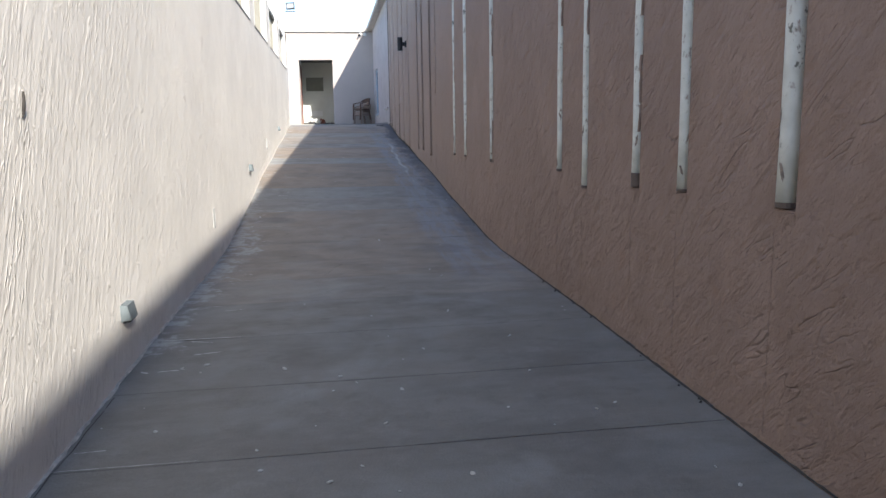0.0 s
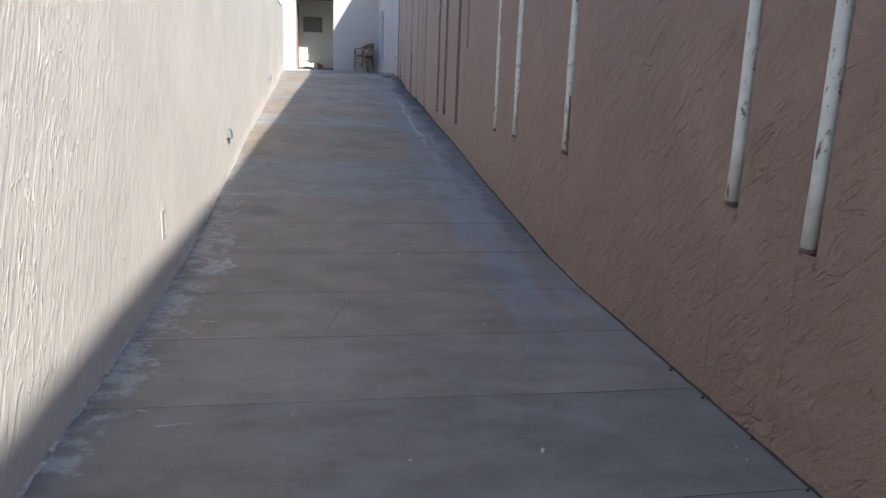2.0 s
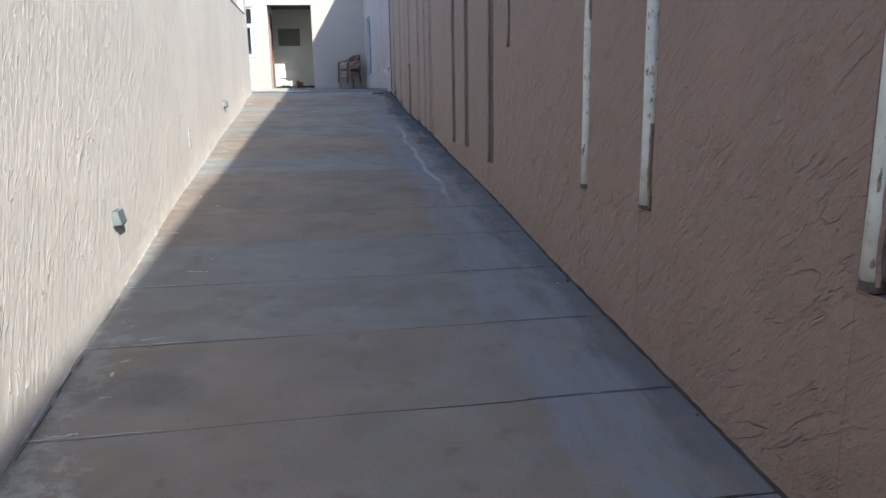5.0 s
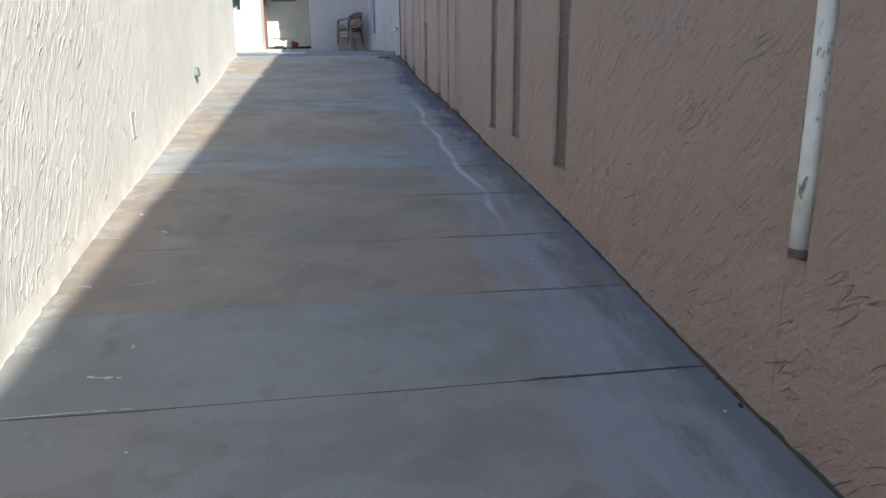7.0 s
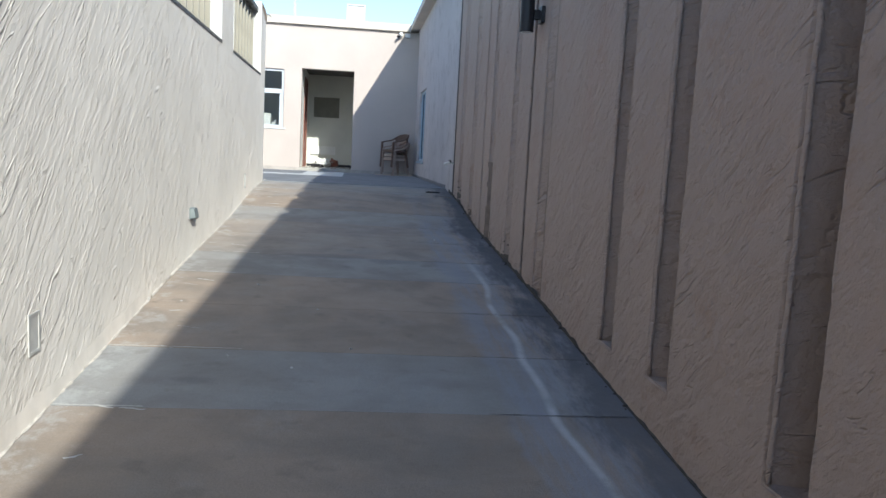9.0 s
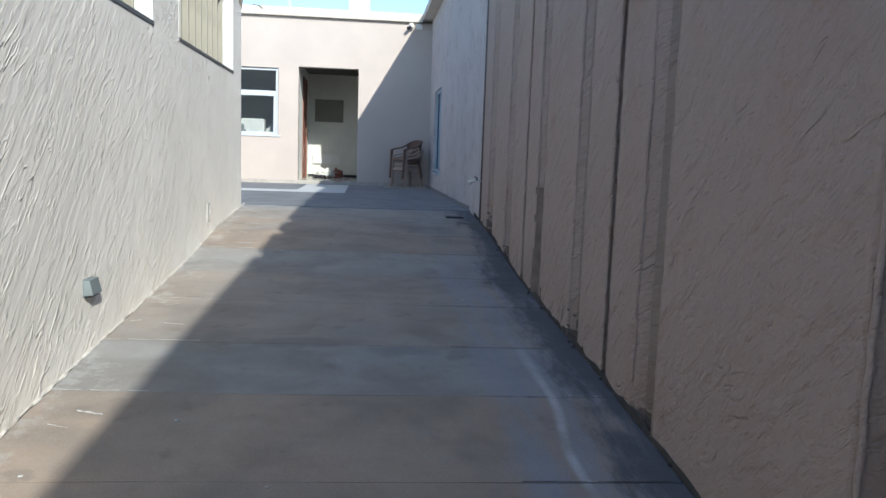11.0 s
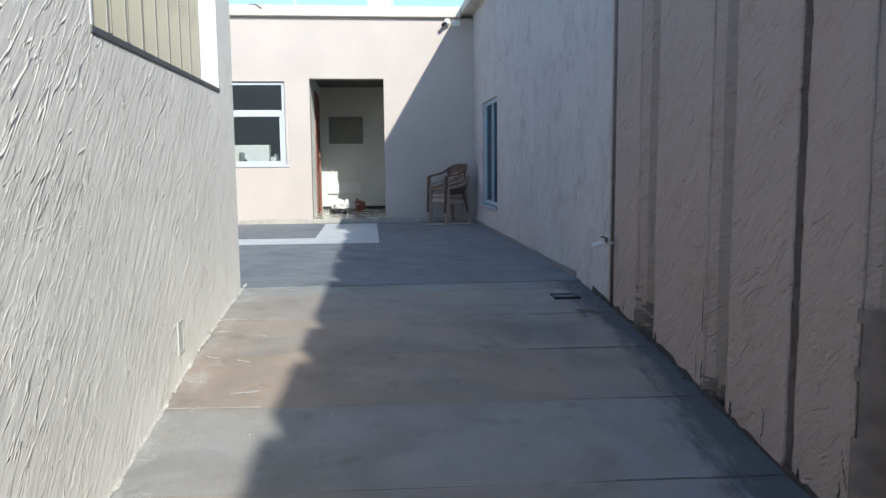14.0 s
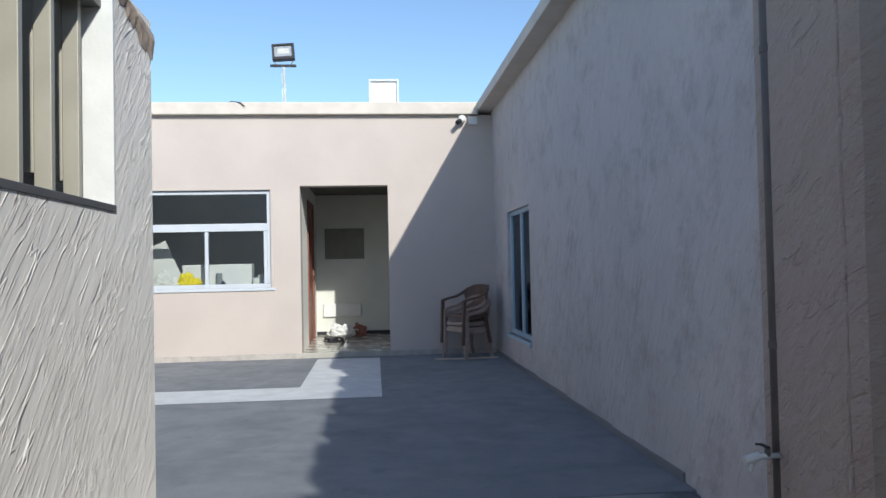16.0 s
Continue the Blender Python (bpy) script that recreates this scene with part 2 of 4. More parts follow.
M_SLAB = concrete("screed", (0.405, 0.325, 0.256), (0.358, 0.363, 0.357), (0.27, 0.248, 0.221))
M_LANDING = concrete("landing_paint", (0.255, 0.265, 0.28), (0.23, 0.248, 0.275), (0.18, 0.195, 0.215), False)
M_JOINT = plain("joint_dirt", (0.11, 0.105, 0.10), 0.95)
M_MAT = plain("pale_paint", (0.58, 0.60, 0.61), 0.7, 0, 0.1, 5, 0.002)
M_SKIRT_PALE = plain("pale_skirt", (0.40, 0.37, 0.34), 0.7, 0, 0.15, 7)
M_CREAM = plain("smooth_cream", (0.78, 0.74, 0.68), 0.9, 0, 0.08, 6, 0.004)
M_SKIRT = plain("grey_tile", (0.20, 0.20, 0.21), 0.6, 0, 0.12, 8)
M_CHROME = plain("chrome", (0.66, 0.68, 0.64), 0.35, 0.3, 0.1, 12)


def pipe_plastic(name):
    """Grey plastic with cement smears and black grime on it."""
    a = Mat(name, 0.45)
    tone = a.mix(a.ramp(a.noise(9, 5), 0.3, 0.7), (0.56, 0.58, 0.54), (0.70, 0.72, 0.68))
    tone = a.mix(a.ramp(a.noise(7, 6, 0.7, a.space((1.5, 1.5, 0.8))), 0.57, 0.63, 0, 0.8), tone, (0.25, 0.19, 0.16))
    tone = a.mix(a.ramp(a.noise(16, 6, 0.7, a.space((1, 1, 0.6))), 0.60, 0.65, 0, 0.85), tone, (0.07, 0.07, 0.055))
    a.bump(a.noise(40, 4), 0.003, 0.6)
    return a.color(tone)


M_PIPE = pipe_plastic("grey_plastic")
M_SMEAR = plain("cement_smear", (0.25, 0.215, 0.19), 0.9, 0, 0.4, 40, 0.006)
M_PIPE_DARK = plain("weathered_pipe", (0.11, 0.085, 0.075), 0.6, 0, 0.2, 9)
M_PAINTED = plain("painted_pipe", (0.115, 0.10, 0.094), 0.6, 0, 0.2, 6)
M_BOARD = plain("dark_board", (0.19, 0.19, 0.16), 0.7, 0, 0.1, 6)
M_BLACK = plain("black_metal", (0.018, 0.018, 0.022), 0.45)
M_STEEL = plain("dark_steel", (0.13, 0.13, 0.13), 0.5, 0.4)
M_FIN = plain("olive_metal", (0.36, 0.345, 0.29), 0.45, 0.1, 0.06, 3)
M_ALU = plain("white_aluminium", (0.52, 0.56, 0.61), 0.4, 0, 0.03, 9, 0.0005)
M_ALU_BLUE = plain("pale_blue_frame", (0.42, 0.53, 0.62), 0.4, 0, 0.05, 9, 0.0005)
M_ALU_GREY = plain("grey_reflector", (0.30, 0.33, 0.36), 0.35, 0.2, 0.05, 9)
M_DOOR = plain("brown_wood", (0.22, 0.085, 0.06), 0.45, 0, 0.25, 6)
M_TAUPE = plain("taupe_plastic", (0.135, 0.08, 0.06), 0.4, 0, 0.1, 7)
M_CHAIR = plain("dusty_beige_plastic", (0.37, 0.285, 0.24), 0.45, 0, 0.15, 7)
M_BEIGE = plain("beige_plastic", (0.52, 0.44, 0.37), 0.4, 0, 0.1, 7)
M_PLATE = plain("plate_plastic", (0.50, 0.50, 0.48), 0.5, 0, 0.06, 20)
M_COVER = plain("cover_grey", (0.55, 0.55, 0.53), 0.5, 0, 0.06, 20)
M_GREY = plain("lamp_grey", (0.19, 0.225, 0.235), 0.5, 0, 0.1, 20)
M_ROOM = plain("room_paint", (0.84, 0.85, 0.81), 0.8, 0, 0.04, 2)
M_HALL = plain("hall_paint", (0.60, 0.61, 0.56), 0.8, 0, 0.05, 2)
# near-black stands in for shade under the hall's ceiling
M_CEIL_SHADE = plain("shaded_ceiling", (0.09, 0.085, 0.075), 0.7, 0, 0.1, 4)
M_FLOOR_IN = plain("polished_floor", (0.40, 0.385, 0.345), 0.22, 0, 0.12, 4, 0.0005)
M_GROUND = plain("dry_earth", (0.25, 0.21, 0.16), 0.95, 0, 0.2, 0.3, 0.02)


def glass(name, tint, gloss):
    a = Mat(name)
    out = a.n["Material Output"]
    tr, gl, mx = a.n.new("ShaderNodeBsdfTransparent"), a.n.new("ShaderNodeBsdfGlossy"), a.n.new("ShaderNodeMixShader")
    tr.inputs[0].default_value, gl.inputs["Roughness"].default_value = (*tint, 1), 0.02
    mx.inputs[0].default_value = gloss
    a.l.new(tr.outputs[0], mx.inputs[1]), a.l.new(gl.outputs[0], mx.inputs[2]), a.l.new(mx.outputs[0], out.inputs[0])
    return a.m


M_GLASS = glass("window_glass", (0.86, 0.89, 0.89), 0.10)
M_GLASS_BLUE = glass("blue_glass", (0.10, 0.22, 0.34), 0.30)
M_LENS = plain("lamp_lens", (0.75, 0.77, 0.78), 0.2)


# ---- mesh helpers ----
def mesh_of(bm, name):
    bmesh.ops.recalc_face_normals(bm, faces=bm.faces)
    me = bpy.data.meshes.new(name)
    bm.to_mesh(me)
    bm.free()
    return me


def solid(name, bm, material, smooth=False):
    """A mesh object at the top level."""
    me = mesh_of(bm, name)
    me.materials.append(material)
    if smooth:
        for p in me.polygons:
            p.use_smooth = True
    return new(name, me)


def part(name, bm, material, parent, label="", smooth=False):
    """A bmesh as one mesh object under a thing or a part."""
    ob = solid(name, bm, material, smooth)
    ob.parent = parent
    if label:
        tagged(ob, label)
    return ob


def base(name, at, label, category, group="", kind="", rz=0):
    e = new(name)
    e.empty_display_size = 0.1
    e.matrix_basis = pose(*at, 0, 0, rz)
    return tagged(e, label, category, group, kind)


def box(bm, lo, hi, bevel=0.0, turn=None):
    c, d = [(a + b) / 2 for a, b in zip(lo, hi)], [abs(b - a) for a, b in zip(lo, hi)]
    m = Matrix.Translation(c) @ Matrix.Diagonal((*d, 1))
    r = bmesh.ops.create_cube(bm, size=1, matrix=(turn @ m) if turn else m)
    if bevel:
        es = {e for v in r["verts"] for e in v.link_edges}
        bmesh.ops.bevel(bm, geom=list(es), offset=bevel, segments=2, affect="EDGES", profile=0.6)
    return bm


def cyl(bm, a, b, r, seg=16, r2=None):
    a, b = Vector(a), Vector(b)
    d = b - a
    m = Matrix.Translation((a + b) / 2) @ d.to_track_quat("Z", "Y").to_matrix().to_4x4()
    bmesh.ops.create_cone(bm, cap_ends=True, segments=seg, radius1=r, radius2=r if r2 is None else r2, depth=d.length, matrix=m)
    return bm


def sweep(bm, points, w, t, up=(0, 0, 1)):
    """A bar of w by t along a line of points."""
    pts = [Vector(p) for p in points]
    rings = []
    for i, p in enumerate(pts):
        d = (pts[min(i + 1, len(pts) - 1)] - pts[max(i - 1, 0)]).normalized()
        s = d.cross(Vector(up)).normalized()
        n = s.cross(d).normalized()
        rings.append([bm.verts.new(p + s * a * w / 2 + n * b * t / 2) for a, b in ((-1, -1), (1, -1), (1, 1), (-1, 1))])
    for q, r in zip(rings, rings[1:]):
        for k in range(4):
            bm.faces.new((q[k], q[(k + 1) % 4], r[(k + 1) % 4], r[k]))
    bm.faces.new(rings[0][::-1]), bm.faces.new(rings[-1])
    return bm


def tube(bm, points, r, seg=18):
    """A round tube along a line of points, as one skin."""
    pts = [Vector(p) for p in points]
    rings = []
    for i, p in enumerate(pts):
        d = (pts[min(i + 1, len(pts) - 1)] - pts[max(i - 1, 0)]).normalized()
        s = d.orthogonal().normalized() if i == 0 else (s - d * s.dot(d)).normalized()
        n = d.cross(s)
        rings.append([bm.verts.new(p + (s * math.cos(k * math.tau / seg) + n * math.sin(k * math.tau / seg)) * r) for k in range(seg)])
    for q, w in zip(rings, rings[1:]):
        for k in range(seg):
            bm.faces.new((q[k], q[(k + 1) % seg], w[(k + 1) % seg], w[k]))
    bm.faces.new(rings[0][::-1]), bm.faces.new(rings[-1])
    return bm


def pierced(xs, zs, holes, depth, place):
    """A wall as one skin: a grid of cells less the holes, given depth; place turns (u, depth, z) into a point."""
    bm, vs = bmesh.new(), {}
    solid_cells = {(i, k) for i in range(len(xs) - 1) for k in range(len(zs) - 1) if (i, k) not in holes}

    def v(i, k, d):
        if (i, k, d) not in vs:
            vs[i, k, d] = bm.verts.new(place(xs[i], d * depth, zs[k]))
        return vs[i, k, d]

    for i, k in solid_cells:
        for d in (0, 1):
            bm.faces.new((v(i, k, d), v(i + 1, k, d), v(i + 1, k + 1, d), v(i, k + 1, d)))
        for (di, dk), (p, q) in (((-1, 0), ((0, 0), (0, 1))), ((1, 0), ((1, 0), (1, 1))), ((0, -1), ((0, 0), (1, 0))), ((0, 1), ((0, 1), (1, 1)))):
            if (i + di, k + dk) not in solid_cells:
                a, b = (i + p[0], k + p[1]), (i + q[0], k + q[1])
                bm.faces.new((v(*a, 0), v(*b, 0), v(*b, 1), v(*a, 1)))
    return bm


def B():
    return bmesh.new()


# ---- plan ----
XL, XR = -0.74, 1.88            # faces of the two walls of the ramp
YF = 27.75                      # face of the house
ZL = 2.205                      # landing
Y0 = -22.0                      # where the walls begin, behind
RISE = ((-22.0, 0.66), (0.0, 0.86), (4.3, 0.895), (5.4, 0.914), (7.2, 0.925), (8.0, 0.924), (8.6, 0.955), (9.3, 1.025), (10.1, 1.102), (11.1, 1.195),
        (12.5, 1.36), (13.3, 1.44), (14.1, 1.51), (14.6, 1.55), (16.0, 1.69), (17.1, 1.785), (18.0, 1.85), (18.9, 1.925), (20.1, 2.085), (20.8, 2.145), (21.7, 2.203), (40.0, 2.205))


def ramp_z(y, x=0.5):
    z = float(np.interp(y, [p[0] for p in RISE], [p[1] for p in RISE]))
    return z + (x - 0.5) * float(np.interp(y, [8, 13, 19, 21.6], [0.004, -0.012, -0.016, 0]))


# ---- ground, ramp ----
bm = B()
bmesh.ops.create_grid(bm, x_segments=2, y_segments=2, size=1500, matrix=Matrix.Translation((0, 0, 0.45)))
tagged(solid("ground", bm, M_GROUND), "dry open ground round the buildings", "ground", kind="structure")

JOINTS = [-22, -18, -14, -10, -7, -5, -3.4, -2.2, -1.0, 0.2, 1.2, 2.1, 3.0, 3.82, 4.6, 5.42, 6.25, 7.02, 7.82, 8.68, 9.42, 10.22, 11.03, 11.78, 12.49, 13.29, 14.03, 14.78,
          15.57, 16.34, 17.02, 17.87, 18.64, 19.38, 20.03, 20.71, 21.4, 21.62]
TONES = {4.6: 0.9, 5.42: 0.75, 6.25: 0.5, 7.02: 0.3, 7.82: 0.3, 8.68: 0.3, 9.42: 0.25, 10.22: 0.65, 11.03: 0.9, 11.78: 0.0, 12.49: 0.05, 13.29: 0.1, 14.03: 1.0, 14.78: 0.12,
         15.57: 0.2, 16.34: 0.75, 17.02: 0.4, 17.87: 0.4, 18.64: 0.6, 19.38: 0.0, 20.03: 0.3, 20.71: 0.45, 21.4: 0.7}
bed = B()
for a, b in zip(JOINTS, JOINTS[1:]):
    vs = [bed.verts.new((x, y, ramp_z(y, x) - 0.014)) for x, y in ((XL - 0.02, a), (XR + 0.02, a), (XR + 0.02, b), (XL - 0.02, b))]
    bed.faces.new(vs)
ramp = solid("floor", bed, M_JOINT)
tagged(ramp, "long concrete ramp of stained cast strips rising to the landing", "ramp", kind="structure")


def joint_at(y, x):
    """How far a joint wanders and gapes at x."""
    return 0.009 * noise.noise(Vector((x * 1.3, y * 5.1, 0))) + 0.003 * noise.noise(Vector((x * 9, y * 3.3, 4))), (0.0016 if y < 11.7 else 0.0005) + 0.0026 * max(0.0, noise.noise(Vector((x * 1.7, y * 2.9, 9))) + 0.12 + 0.22 * x)


def slab(name, x0, x1, y0, y1, material):
    """One cast strip, its edges rounded and chipped, following the ramp."""
    bm = B()
    stations = [(x0, -0.05), (x0, -0.004)] + [(x0 + 0.006 + (x1 - x0 - 0.012) * k / 14, 0) for k in range(15)] + [(x1, -0.004), (x1, -0.05)]
    grid = []
    for x, dz in stations:
        (wa, ga), (wb, gb) = joint_at(y0, x), joint_at(y1, x)
        column = ((y0 + wa + ga, -max(ga, 0.0008)), (y0 + wa + ga * 3 + 0.002, 0), (y1 + wb - gb * 3 - 0.002, 0), (y1 + wb - gb, -max(gb, 0.0008)))
        grid.append([bm.verts.new((x, y, ramp_z(y, x) + min(dz, ez))) for y, ez in column])
    for p, q in zip(grid, grid[1:]):
        for k in range(3):
            bm.faces.new((p[k], q[k], q[k + 1], p[k + 1]))
    # red is the strip's tone; green darkens the lower strips as painted shade
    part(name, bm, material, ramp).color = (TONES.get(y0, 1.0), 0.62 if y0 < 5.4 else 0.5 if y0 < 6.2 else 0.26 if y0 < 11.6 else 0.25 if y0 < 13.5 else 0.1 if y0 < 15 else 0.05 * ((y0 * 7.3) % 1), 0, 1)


# ---- left wall with its openings ----
OPENINGS = [(y, y + 2.27) for y in (18.76, 15.83, 12.88, 9.93, 6.98, 4.03, 1.08, -1.87, -4.82)]
SILL, HEAD, TOPL = 3.605, 4.42, 4.535
YE = 21.53
bm = B()
box(bm, (XL - 0.28, Y0, 0.3), (XL, YE, SILL))
ends = sorted([Y0] + [y for o in OPENINGS for y in o] + [YE])
wall_left = tagged(solid("wall_left", bm, M_LEFT), "cream raked stucco wall, sunlit, with louvred openings", "wall", kind="structure")
for a, b in zip(ends[::2], ends[1::2]):
    bm = B()
    box(bm, (XL - 0.28, a, SILL), (XL, b, TOPL))
    part("pier", bm, M_LEFT, wall_left)

# ---- right wall with its chases ----
# near edge, far edge, bottom (None: down to the floor), depth, pipe radius (0: empty)
CHASES = [(3.47, 3.59, 1.79, 0.06, 0.040), (4.265, 4.36, 1.785, 0.06, 0.033), (4.785, 4.885, 1.765, 0.06, 0.036), (5.58, 5.675, 1.70, 0.06, 0.031),
          (6.10, 6.20, 1.775, 0.06, 0.031), (8.29, 8.42, 1.745, 0.06, 0.036), (9.73, 9.855, 1.745, 0.06, 0.040), (10.535, 10.63, 1.735, 0.06, 0.035),
          (12.21, 12.30, 2.59, 0.11, 0), (12.735, 12.955, 1.655, 0.29, 0), (13.74, 13.96, 1.715, 0.20, 0), (14.43, 14.64, 1.71, 0.16, 0),
          (15.91, 16.19, None, 0.105, 0), (16.54, 16.635, None, 0.18, 0), (17.05, 17.28, None, 0.085, 0), (18.04, 18.27, None, 0.085, 0),
          (18.61, 18.69, None, 0.13, 0), (19.17, 19.43, None, 0.085, 0), (20.08, 20.38, None, 0.085, 0)]
TOPR, TOPN, YC = 5.42, 5.59, 20.9           # tops of the house's side wall and of the ramp's wall, and where the coping begins


def chase_wall(bm, y0, y1, top):
    box(bm, (XR, y0, 0.3), (XR + 0.35, y1, top))


def hollow_x(a, b, d, u):
    """Depth of a hollow at u across it, from the near edge to the far one."""
    bend = 0.55 if d > 0.12 else 0.35
    q = min(1.0, max(0.0, (u - bend) / (1 - bend)))
    return XR + d * (1 - q * q * (3 - 2 * q))


def channel(bm, lips, a, b, d, z0, z1):
    """A hollow struck into the plaster: cut square on the near side and run out softly on the far one, where the wall's coat turns into it."""
    n, turn = 16, 12
    prof = [(XR, a)] + [(hollow_x(a, b, d, k / n), a + 0.006 + (b - a - 0.006) * k / n) for k in range(n + 1)]
    rows = max(2, int((z1 - z0) / 0.16))
    g = []
    for r in range(rows + 1):
        z = z0 + (z1 - z0) * r / rows
        g.append([(x + (0.010 * min(1, d * 8) * noise.noise(Vector((y * 7, z * 2.3, d * 50))) if 0 < q < n else 0), y + (0.007 * noise.noise(Vector((z * 3.1, a, q * 0.2))) if 0 < q <= n else 0), z) for q, (x, y) in enumerate(prof)])
    for skin, k0, k1 in ((bm, 0, turn), (lips, turn, n + 1)):
        v = [[skin.verts.new(p) for p in row[k0:k1 + 1]] for row in g]
        for lo, hi in zip(v, v[1:]):
            for k in range(k1 - k0):
                f = skin.faces.new((lo[k], lo[k + 1], hi[k + 1], hi[k]))
                f.smooth = k > 0 or k0 > 0


bm = B()
hollows, lips = B(), B()
y = Y0
for a, b, z, d, r in CHASES:
    top = TOPN + 0.05 * noise.noise(Vector((y * 1.7, 3.0, 0)))
    chase_wall(bm, y, a, top)
    soft = r == 0 and b - a > 0.15
    b += 0.03 if soft else 0
    box(bm, (XR + d + (0.02 if soft else 0), a, 0.3), (XR + 0.35, b, top))
    if r:
        box(bm, (XR, a, 5.1), (XR + d, b, top))
    if soft:
        channel(hollows, lips, a, b, d, 0.3 if z is None else z - 0.02, top)
    if z is not None:
        box(bm, (XR + 0.002, a, 0.3), (XR + d + (0.02 if soft else 0), b, z - 0.004))
        # plaster squeezed out at the foot of the chase
        vs = [bm.verts.new(p) for p in ((XR - 0.004, a, z - 0.012), (XR - 0.004, b, z - 0.012), (XR + 0.002, b, z - 0.075), (XR + 0.002, a, z - 0.075),
                                        (XR + d, a, z), (XR + d, b, z))]
        bm.faces.new((vs[0], vs[1], vs[2], vs[3])), bm.faces.new((vs[0], vs[4], vs[5], vs[1]))
    y = b
chase_wall(bm, y, 20.92, TOPN)
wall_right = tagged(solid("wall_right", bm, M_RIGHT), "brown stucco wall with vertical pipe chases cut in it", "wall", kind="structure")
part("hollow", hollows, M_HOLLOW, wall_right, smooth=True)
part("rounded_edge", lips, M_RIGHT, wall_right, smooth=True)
bm = pierced((20.92, 25.52, 26.78, 33.0), (1.5, 2.55, 3.99, TOPR), {(1, 1)}, 0.34, lambda u, d, z: (XR + 0.004 + d, u, z))
tagged(solid("wall_house_side", bm, M_HOUSE), "smooth pinkish stucco side wall of the house", "wall", kind="structure")
bm = B()
box(bm, (XR - 0.19, YC, TOPR), (XR + 0.40, 33.0, 5.545), 0.012)
tagged(solid("trim", bm, M_TRIM), "painted concrete coping along the wall top", "coping", kind="structure")
skirt = tagged(new("baseboard"), "low grey tile skirting round the landing", "skirting", kind="structure")


def skirt_tiles(a, b, step, height, place, material):
    """Skirting tiles end to end with fine gaps."""
    n = max(1, round((b - a) / step))
    for k in range(n):
        u0, u1 = a + (b - a) * k / n + 0.0015, a + (b - a) * (k + 1) / n - 0.0015
        bm = B()
        p, q = place(u0, 0.0, 0.0), place(u1, 0.012, height - 0.004 * (k % 3))
        box(bm, [min(m, o) for m, o in zip(p, q)], [max(m, o) for m, o in zip(p, q)], 0.002)
        part("tile", bm, material, skirt)


skirt_tiles(21.75, YF - 0.012, 0.40, 0.05, lambda u, d, z: (XR + 0.004 - d, u, ZL + z), M_SKIRT)


def drain_pipe(a, b, z, d, r):
    """A plastic waste pipe let into the wall, with its couplings and open foot."""
    yc, xc = b - r * 0.9, XR + r * 0.62
    e = base("drain_pipe", (xc, yc, z), "pale grey plastic waste pipe sunk in the wall", "pipe", "waste pipes in the wall")
    bm = B()
    tube(bm, [(0.002 * math.sin(i * 1.7), 0.003 * math.cos(i * 1.3), 0.012 + i * (5.08 - z) / 14) for i in range(15)], r)
    shaft = part("pipe", bm, M_PIPE, e, smooth=True)
    rnd = random.Random(int(a * 100))
    for k in range(2):
        h = rnd.uniform(0.15, 0.5) + k * 0.9
        # broken plaster clinging to the edge of the pipe
        bm = B()
        line = rnd.choice((-1, 1))
        tube(bm, [(-r * 0.35 + rnd.uniform(-0.004, 0.004), line * (r * 0.93 + rnd.uniform(-0.006, 0.004)), h - 0.2 + q * 0.035) for q in range(12)], 0.009, 7)
        part("plaster_edge", bm, M_RIGHT, e)
    for k in range(3):
        # cement smears and grime on the bare plastic
        ang, h = rnd.uniform(-2.2, 0.6), 0.06 + 0.6 * rnd.random() ** 1.5
        bm = B()
        bmesh.ops.create_icosphere(bm, subdivisions=3, radius=1)
        size = Vector((0.002, rnd.uniform(0.003, 0.007), rnd.uniform(0.010, 0.032)))
        for v in bm.verts:
            lump = 1 + 0.9 * noise.noise(v.co * 2.1 + Vector((k, h * 20, 0)))
            v.co = Vector((v.co.x * size.x, v.co.y * size.y * lump, v.co.z * size.z * lump))
        bmesh.ops.transform(bm, matrix=Matrix.Translation((-r * math.cos(ang) * 0.98, r * math.sin(ang) * 0.98, h)) @ pose(0, 0, 0, rnd.uniform(-20, 20), 0, -math.degrees(ang)), verts=bm.verts)
        part("cement_smear", bm, M_SMEAR, shaft)
    bm = B()
    cyl(bm, (-0.001, 0, 0.002), (-0.001, 0, 0.075 if a == 4.785 else 0.012 + 0.02 * rnd.random()), r + 0.001, 18)
    part("pipe_foot", bm, M_PIPE_DARK, e)


for c in CHASES:
    if c[4]:
        drain_pipe(*c)

# ---- landing and house ----
bm = B()
box(bm, (-10, 21.62, 0.3), (XR + 0.004, YF, ZL))
tagged(solid("floor_landing", bm, M_LANDING), "dark grey painted landing floor", "floor", kind="structure").color = (0.5, 0.0, 0.0, 1)
bm = B()
for x0, x1, y0, y1 in ((-3.6, 0.33, 24.66, 25.35), (-0.46, 0.33, 25.35, 27.56)):
    vs = [bm.verts.new((x, y, ZL + 0.004)) for x, y in ((x0, y0), (x1, y0), (x1, y1), (x0, y1))]
    bm.faces.new(vs)
tagged(solid("floor_stripe", bm, M_MAT), "pale painted strip on the landing leading to the doorway", "floor marking", kind="structure")

